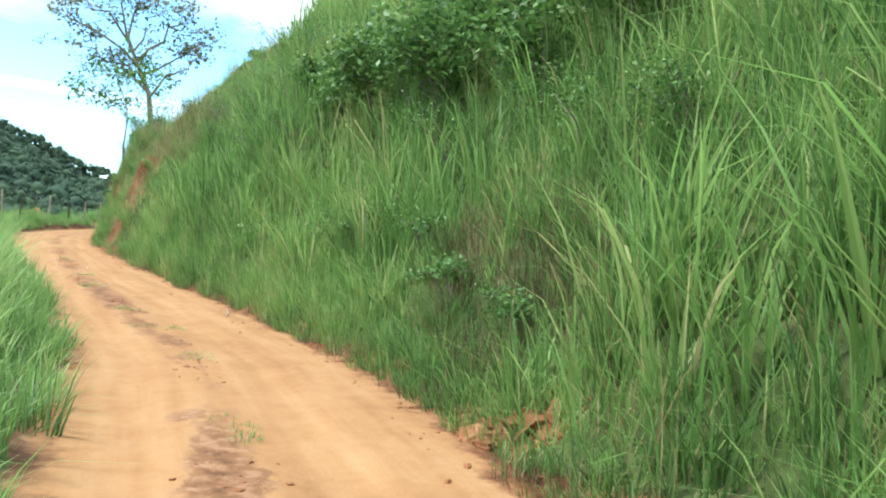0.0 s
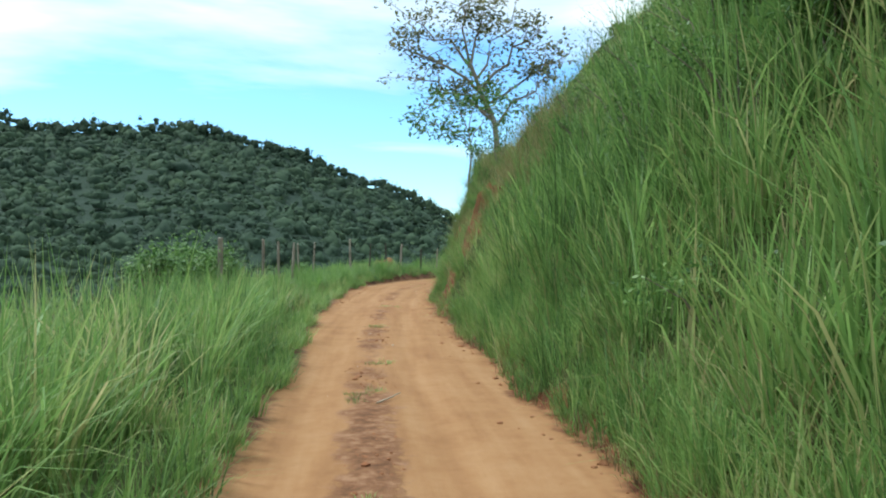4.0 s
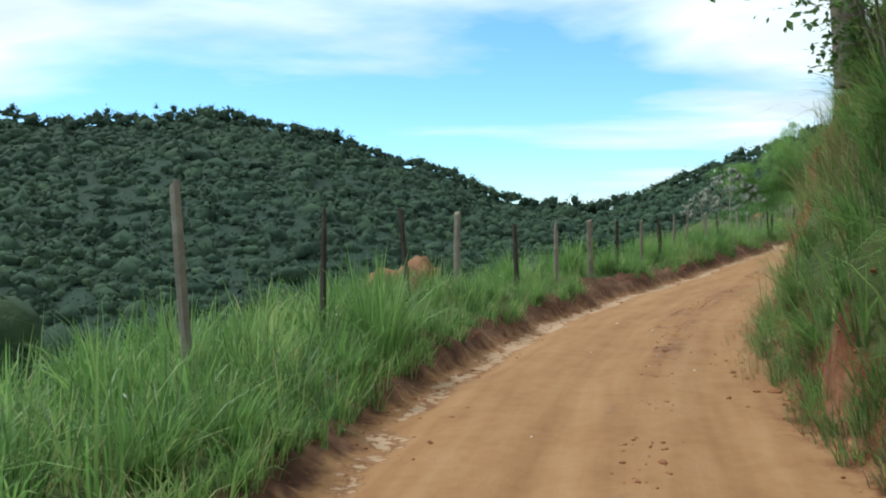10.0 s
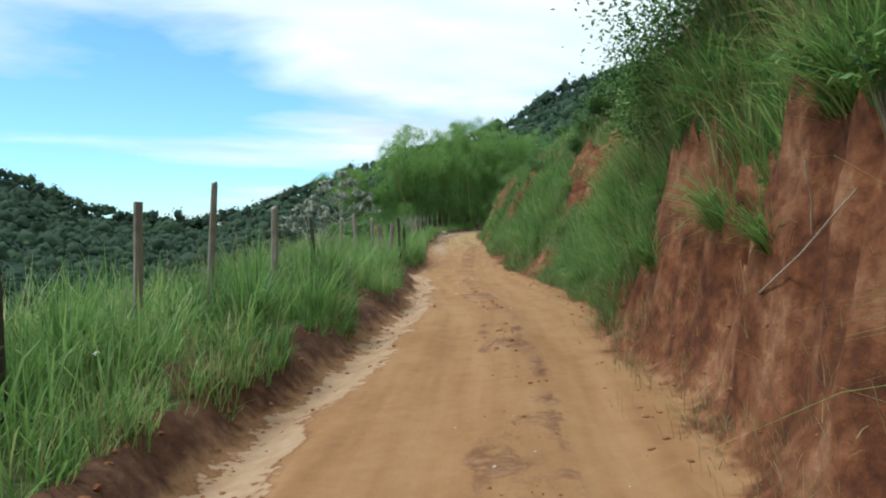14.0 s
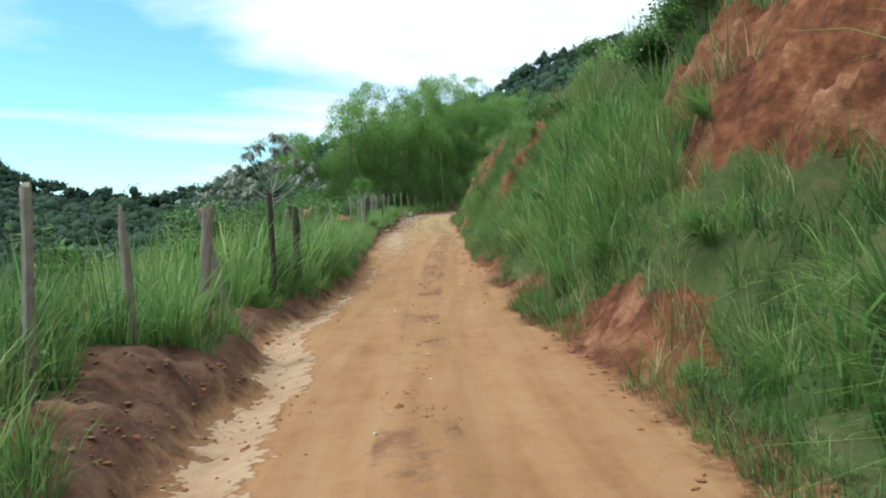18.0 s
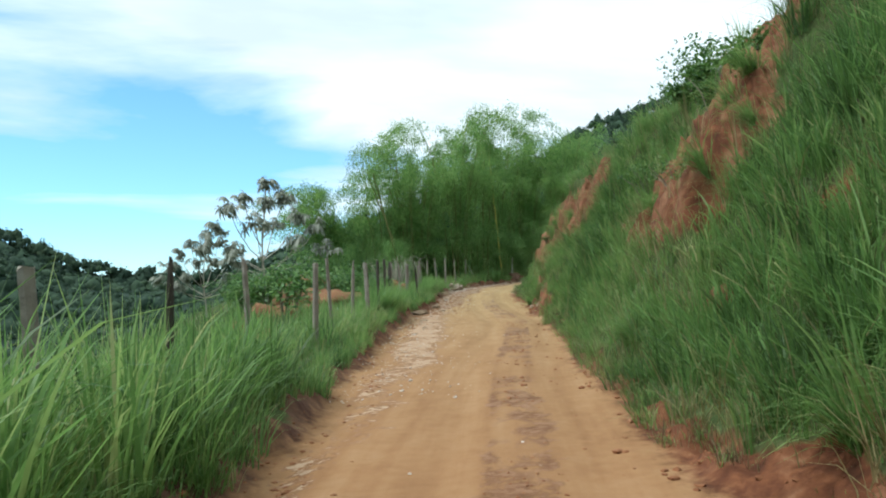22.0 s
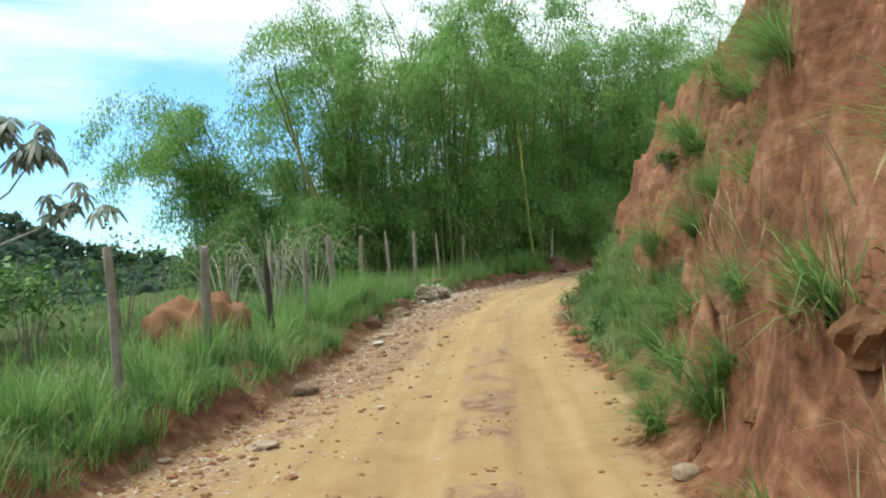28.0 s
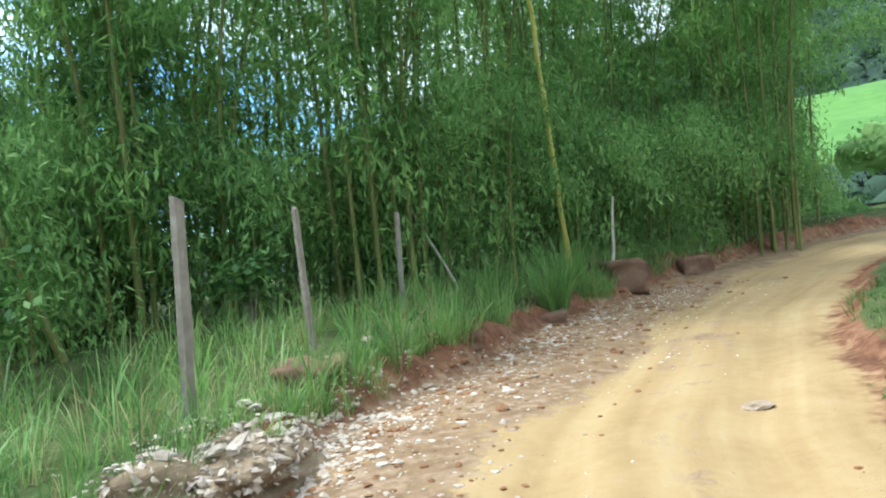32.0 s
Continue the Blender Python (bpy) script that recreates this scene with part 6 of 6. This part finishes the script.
for i, (s, d, h) in enumerate(((33.2, -5.2, 1.5), (35.5, -5.6, 1.4), (31.0, -5.8, 1.6), (38.8, -5.4, 1.2), (47.5, -4.6, 1.0), (75.0, -4.8, 1.0), (79.0, -5.2, 0.9), (104.0, -5.0, 1.2), (130.0, -5.4, 1.5), (134.5, -6.4, 1.6), (143.5, -7.0, 1.8), (145.5, -8.0, 2.2), (150.0, -8.5, 2.4), (152.5, -7.2, 1.9),
                               (157.0, -8.0, 2.2), (159.5, -6.5, 1.6), (162.5, -6.2, 1.4), (166.0, -6.4, 1.3), (169.0, -5.6, 1.0), (172.0, -5.2, 1.0), (175.5, -5.0, 0.9), (183.0, -5.2, 1.2))):
    shrub("weed", Vector(spot(s, d)), h, 500 + i, "tall leafy green weeds standing behind the fence", leaf=0.13, per=24, stems=6, wide=0.3)


# ---- dry brushwood by the fence ----
def brushwood(s, d, tall, seed, label):
    q = np.random.default_rng(seed)
    root = new("brushwood")
    root.location = Vector(spot(s, d))
    for i in range(17):
        w = q.uniform(0, 6.28)
        r = tall * q.uniform(0.15, 0.9)
        h = tall * q.uniform(0.6, 1.0)
        pts = [(k * r * math.cos(w), k * r * math.sin(w), z * h) for k, z in ((0.1, -0.05), (0.25, 0.4), (0.42, 0.72), (0.62, 0.93), (0.85, 1.0), (1.08, 0.88), (1.25, 0.6))]
        v, f = tube(pts, [0.010, 0.009, 0.008, 0.007, 0.005, 0.004, 0.002], 5)
        part("twig", mesh_np("twig", v, [f], [M_PALE], None, True), root)
    return tagged(root, label, "brushwood")


for i, (s, d, h) in enumerate(((158.6, -5.2, 2.1), (160.2, -5.6, 2.3), (161.6, -5.4, 2.0), (157.4, -5.8, 2.1), (97.4, -4.4, 1.4))):
    brushwood(s, d, h, 600 + i, "arching dead grey twigs tangled behind the fence")

# ---- sticks and flowers ----
for i, (s, d, l, w, up) in enumerate(((114.5, -1.3, 0.7, 20, 0.0), (77.0, 1.5, 0.5, 80, 0.0), (88.5, 1.9, 0.5, 40, 0.1), (52.0, -2.0, 0.3, 10, 0.0), (20.0, 0.3, 0.3, 60, 0.0), (158.0, 1.6, 0.4, 50, 0.1), (30.2, 1.9, 0.8, 30, 0.2), (15.0, 1.7, 0.5, 75, 0.0))):
    g = Vector(spot(s, d, True))
    culm_thing("stick", g + Vector((0, 0, 0.03)), g + Vector((l * math.cos(radians(w)), l * math.sin(radians(w)), 0.05 + up)), 0.009, M_PALE, "dry broken stick lying at the edge of the track", "stick", False)
M_WHITE = material("white_petals", [(0.7, 0.7, 0.66), (0.8, 0.8, 0.76)], scale=5, bump=0, thin=0.2)
rng = np.random.default_rng(51)
s = rng.uniform(28, 150, 42)
d = table(s, LEFT) - rng.uniform(0.8, 2.8, len(s))
v, f = leaf_cloud(rng, spot(s, d) + np.array([0, 0, 0.42]), 7, 0.012, 0.03, slim=0.7)
tagged(new("white_flowers", mesh_np("white_flowers", v, [f], [M_WHITE])), "tiny white flowers dotted through the verge grass", "flowers", kind="stuff")

# ---- meadow beyond the bend ----
M_MEADOW = material("meadow", [(0.05, 0.12, 0.025), (0.085, 0.18, 0.036), (0.125, 0.225, 0.05)], scale=0.8, bump=0.6, fine=8)
mu, mv = np.meshgrid(np.linspace(46, 84, 50), np.linspace(-24, 14, 40), indexing="ij")
ma = radians(50)
mx, my = 49.95 + mu * math.sin(ma) + mv * math.cos(ma), 147.96 + mu * math.cos(ma) - mv * math.sin(ma)
mz = 0.2 + 0.235 * (mu - 38) + 0.5 * wave(mu * 0.2, mv * 0.2, 61) + 1.0
mid_ = np.arange(mu.size).reshape(mu.shape)
mq = np.stack([mid_[:-1, :-1], mid_[1:, :-1], mid_[1:, 1:], mid_[:-1, 1:]], -1).reshape(-1, 4)
meadow = new("ground_meadow", mesh_np("ground_meadow", np.stack([mx, my, mz], -1).reshape(-1, 3), [mq], [M_MEADOW], None, True))
tagged(meadow, "bright green sloping meadow beyond the bend", "meadow", kind="structure")

# trees at the meadow's edge
rng = np.random.default_rng(71)
n_m = 46
um, vm = rng.uniform(30, 50, n_m), rng.uniform(-26, 22, n_m)
pm = np.stack([49.95 + um * math.sin(ma) + vm * math.cos(ma), 147.96 + um * math.cos(ma) - vm * math.sin(ma), rng.uniform(0.6, 2.8, n_m)], -1)
crowns("meadow_trees", pm, rng.uniform(0.7, 1.5, n_m), rng.uniform(0.8, 1.3, n_m), 520, 0.075, rng, M_SHADE, "green bushes along the edge of the meadow", "bushes", 3, 0.17)

# small slipped heap of soil at the foot of the bank
rng = np.random.default_rng(91)
a_p, r_p = rng.uniform(0, 6.28, 700), np.sqrt(rng.uniform(0, 1, 700))
lumps("soil_heap", 6.4 + 0.9 * r_p * np.cos(a_p), 2.55 + 0.5 * r_p * np.sin(a_p), rng.gamma(2, 0.016, 700) + 0.012 + 0.05 * (1 - r_p), M_CLAYROCK, "crumbly red soil slipped to the foot of the bank", "soil heap", rng)

# hard lumps standing out of the raw cut
forms = [rock_mesh("clay_block", 120 + i, M_CLAYROCK, 2, 0.55, 0.8) for i in range(4)]
q = random.Random(33)
for i in range(20):
    s = q.uniform(141, 154)
    d = float(table(s, RIGHT)) + q.uniform(-0.1, 0.35)
    ob = new("clay_block", forms[i % 4])
    k = q.uniform(0.04, 0.10)
    ob.matrix_world = Matrix.Translation(Vector(spot(s, d, True))) @ Euler((q.random(), q.random(), q.random() * 6)).to_matrix().to_4x4() @ Matrix.Diagonal((k, k * 0.8, k * 0.6, 1))
    tagged(ob, "lump of hard red clay fallen from the raw cut", "clay block", group="clay blocks")
for s, d, k in ((143.4, 1.6, 0.17), (146.2, 1.65, 0.12)):
    ob = new("boulder", rock_mesh("boulder", int(s * 10), M_STONE, 3, 0.3, 0.85))
    ob.data.shade_smooth()
    ob.matrix_world = Matrix.Translation(Vector(spot(s, d, True)) + Vector((0, 0, 0.3 * k))) @ Matrix.Rotation(s, 4, "Z") @ Matrix.Diagonal((k, k * 0.8, k * 0.8, 1))
    tagged(ob, "pale rounded boulder at the foot of the cut", "boulder", group="boulders")

# white dish lying on the shoulder
bm = bmesh.new()
prof = [(0.0, 0.012), (0.10, 0.012), (0.125, 0.03), (0.165, 0.045), (0.175, 0.04), (0.17, 0.034), (0.13, 0.018), (0.105, 0.0), (0.0, 0.0)]
rings = [[bm.verts.new((0.68 * max(r, 0.001) * math.cos(2 * math.pi * j / 28), 0.68 * max(r, 0.001) * math.sin(2 * math.pi * j / 28), z)) for j in range(28)] for r, z in prof]
for a, e in zip(rings, rings[1:]):
    for j in range(28):
        bm.faces.new((a[j], a[(j + 1) % 28], e[(j + 1) % 28], e[j]))
me = bpy.data.meshes.new("dish")
bm.to_mesh(me)
bm.free()
me.materials.append(material("white_enamel", [(0.24, 0.19, 0.14), (0.46, 0.43, 0.38), (0.6, 0.58, 0.53)], scale=14, rough=0.35, bump=0.1, spec=0.5))
dish = new("dish", me)
dish.matrix_world = Matrix.Translation(Vector(spot(156.02, -2.22, True)) + Vector((0, 0, 0.03))) @ pose(0, 0, 0, 5, -4, 0)
tagged(dish, "discarded round white dish lying on the gravel shoulder", "dish")

# scrub below the fence before the grove
q = random.Random(64)
for i in range(26):
    s = q.uniform(141, 157)
    d = -(s - 134) * 0.43 - 1.0 - q.uniform(0, 4.5)
    shrub("bush", Vector(spot(s, d)), q.uniform(0.9, 1.8), 760 + i, "dark green leafy bush below the fence before the grove", leaf=0.12, per=40, stems=9, wide=0.6)

# creeper-like bushes hanging over the bank at the first bend
for i, (s, d, h) in enumerate(((9.0, 5.4, 1.6), (10.5, 5.0, 1.9), (12.0, 5.3, 2.0), (13.5, 4.9, 1.9), (15.0, 5.2, 2.1), (16.5, 5.0, 1.9), (18.5, 5.0, 1.3), (21.0, 5.2, 1.0), (14.2, 6.2, 1.9), (11.2, 6.4, 2.1), (8.0, 6.0, 1.8))):
    shrub("bush", Vector(spot(s, d)), h, 700 + i, "dense dark green bush overhanging the bank", leaf=0.13, per=46, stems=11, wide=0.6)
for i, (s, d, h) in enumerate(((84.4, 2.7, 2.1), (85.6, 2.8, 2.2), (83.2, 2.9, 2.0), (86.8, 3.0, 1.9), (105.4, 5.6, 1.2), (107.6, 5.4, 1.4), (109.6, 5.6, 1.3), (112.0, 5.5, 1.2), (129.4, 4.7, 0.7), (130.6, 4.8, 0.8), (131.8, 4.6, 0.7))):
    shrub("bush", Vector(spot(s, d)), h, 780 + i, "leafy green bush standing on the crest of the bank", leaf=0.075, per=80, stems=17, wide=0.45)
q = random.Random(77)
for i in range(34):
    s, off = q.uniform(152.5, 166), q.uniform(0.1, 1.5)
    shrub("weed", Vector(spot(s, float(table(s, RIGHT)) + off, True)), q.uniform(0.18, 0.4), 820 + i, "low dark broad-leaved weeds at the edge of the track", leaf=0.045, per=9, stems=9, wide=1.1)
# tall withered grass along the top of the cut
rng = np.random.default_rng(95)
s, u = scatter(520, 73, 87, 0, 1)
d = table(s, RIGHT) + 0.9 + 1.6 * u
grass_object("crest_grass", s, d, rng.uniform(0.8, 1.6, len(s)) * table(s, [(82, 1), (87, 0.6)]), 14, 0.16, "tall half-dry grass crowning the raw cut", wide=0.02, lean_out=True)
s, u = scatter(420, 73, 90, 0, 1)
d = table(s, RIGHT) + 0.9 + 1.6 * u
grass_object("crest_straw", s, d, rng.uniform(0.9, 1.7, len(s)), 14, 0.16, "grey withered grass hanging from the crest", mat=M_DRY, wide=0.014, lean_out=True)

# broken cane stuck in the cut, and small plants rooted in it
for foot, top in (((79.3, 1.95, 1.2), (77.7, 1.9, 1.85)), ((78.9, 2.1, 1.6), (78.7, 2.0, 2.05))):
    ends = [Vector(spot(s, d)) for s, d, h in (foot, top)]
    for e, (s, d, h) in zip(ends, (foot, top)):
        e.z = float(np.interp(s, CS, C[:, 3])) - EYE + h
    culm_thing("stick", ends[0], ends[1], 0.008, M_PALE, "pale broken cane sticking out of the raw cut", "stick", False)
for i, (s, d, h) in enumerate(((82.3, 2.75, 0.45), (79.0, 2.35, 0.4), (78.0, 2.2, 0.4), (80.6, 2.45, 0.35), (76.2, 2.3, 0.4))):
    shrub("weed", Vector(spot(s, d, True)), h, 850 + i, "small broad-leaved plant rooted in the raw cut", leaf=0.075, per=10, stems=6, wide=0.8)
for s, d, k in ((144.4, 2.3, 0.24), (147.2, 2.5, 0.13), (146.9, 2.3, 0.10), (148.6, 2.5, 0.12), (145.6, 2.0, 0.09)):
    ob = new("boulder", rock_mesh("boulder", int(s * 10) + 3, M_MOUND, 3, 0.45, 0.8))
    ob.matrix_world = Matrix.Translation(Vector(spot(s, d, True))) @ Matrix.Rotation(s, 4, "Z") @ Matrix.Diagonal((k, k * 0.8, k * 0.9, 1))
    tagged(ob, "tan lump of harder earth standing out of the raw cut", "boulder", group="boulders")
# leafy bushes leaning out from the cut
for i, (s, d, h) in enumerate(((58.6, 2.9, 2.2), (60.2, 3.0, 2.0), (57.0, 3.0, 1.6), (62.0, 3.2, 1.6))):
    shrub("bush", Vector(spot(s, d)), h, 740 + i, "loose leafy bush leaning out from the top of the cut", leaf=0.12, per=34, stems=9, wide=0.7)
for i, (s, d, h) in enumerate(((32.4, -4.9, 1.4), (33.6, -5.0, 1.7), (31.0, -4.9, 1.5), (34.8, -4.7, 1.2), (29.4, -5.2, 1.5), (36.2, -4.9, 1.1), (112.5, -4.6, 1.5), (110.6, -4.9, 1.6), (108.0, -4.6, 1.3))):
    shrub("weed", Vector(spot(s, d)), h, 760 + i, "rank leafy weeds and creepers at the fence line", leaf=0.10, per=60, stems=9, wide=0.45)

# tall cane grass crowding the bank
rng = np.random.default_rng(131)
s = np.concatenate([rng.uniform(87, 97.5, 170), rng.uniform(105.5, 122.5, 300), rng.uniform(129.5, 135, 70)])
d = table(s, RIGHT) + 0.75 + 2.3 * rng.uniform(0, 1, len(s)) ** 1.3
keep = bare(s, d) < 0.4
s, d = s[keep], d[keep]
grass_object("arching_cane", s, d, rng.uniform(0.9, 1.75, len(s)) * table(s, [(97, 1), (106, 0.95), (114, 0.95), (118, 0.6), (128, 0.6)]), 24, 0.17, "tall upright cane grass crowding the bank", wide=0.026, segs=4)
# tall upright grass at the foot of the first bank
s = rng.uniform(7, 30.5, 420)
d = table(s, RIGHT) + 0.15 + 0.9 * rng.uniform(0, 1, len(s))
grass_object("foot_cane", s, d, rng.uniform(0.6, 1.15, len(s)) * table(s, [(7, 0.5), (12, 1), (30, 1)]), 22, 0.15, "upright green grass at the foot of the bank", wide=0.013, segs=4)
# withered brown patch low on the first bank
a_p, r_p = rng.uniform(0, 6.28, 240), np.sqrt(rng.uniform(0, 1, 240))
grass_object("withered_patch", 8.2 + 1.7 * r_p * np.cos(a_p), 3.3 + 0.75 * r_p * np.sin(a_p), rng.uniform(0.25, 0.7, 240), 14, 0.14, "brown withered stalks sagging down the bank", mat=M_THATCH, wide=0.012, lean_out=True)
# seeding grass hiding the fence
s = rng.uniform(99, 122, 460)
d = table(s, LEFT) - 0.45 - 1.7 * rng.uniform(0, 1, len(s))
grass_object("fence_grass", s, d, rng.uniform(1.1, 2.0, len(s)) * table(s, [(99, 0.3), (105, 0.4), (107.2, 1), (115, 1), (120, 0.7)]), 20, 0.18, "tall arching grass grown up through the fence", wide=0.024, segs=4)

# crumbs of earth on the crown of the track
s = rng.uniform(0, 150, 3400)
d = 0.08 + 0.1 * wave(s * 0.35, 0 * s, 5) + rng.normal(0, 0.17, len(s))
keep = patchy(s * 3.1, d * 2.0, 52) > 0.52
s, d = s[keep], d[keep]
lumps("crown_crumbs", s, d, rng.gamma(2, 0.006, len(s)) + 0.005, M_CLAYROCK, "dark crumbs of clay on the crown of the track", "clods", rng)
# white chips strewn over and below the rubble heap
s = np.concatenate([165.0 + rng.normal(0, 1.2, 2600), rng.uniform(158, 172, 700)])
d = np.concatenate([-2.85 + rng.normal(0.05, 0.36, 2600), table(s[2600:], LEFT) + np.abs(rng.normal(0.2, 0.6, 700))])
lumps("white_chips", s, d, rng.gamma(1.6, 0.010, len(s)) + 0.007, M_RUBBLE, "whitish chips of broken rubble strewn on the shoulder", "gravel", rng)

# rank clumps standing up out of the verge
q = random.Random(207)
for i in range(64):
    s = 37 + i * 1.42 + q.uniform(-0.6, 0.6)
    d = float(table(s, LEFT)) - 0.5 - q.uniform(0, 1) ** 1.5 * 2.4
    if float(scar(np.array(s), np.array(d))) > 0.3:
        continue
    k = q.uniform(0.7, 1.35)
    ob = new("grass_clump", forms_verge[i % 4])
    ob.matrix_world = Matrix.Translation(Vector(spot(s, d, True))) @ pose(0, 0, 0, q.uniform(-8, 8), q.uniform(-8, 8), q.uniform(0, 360)) @ Matrix.Diagonal((k, k, k * q.uniform(0.8, 1.2), 1))
    tagged(ob, "rank green grass clump standing up out of the verge", "grass clump", group="verge grass clumps")
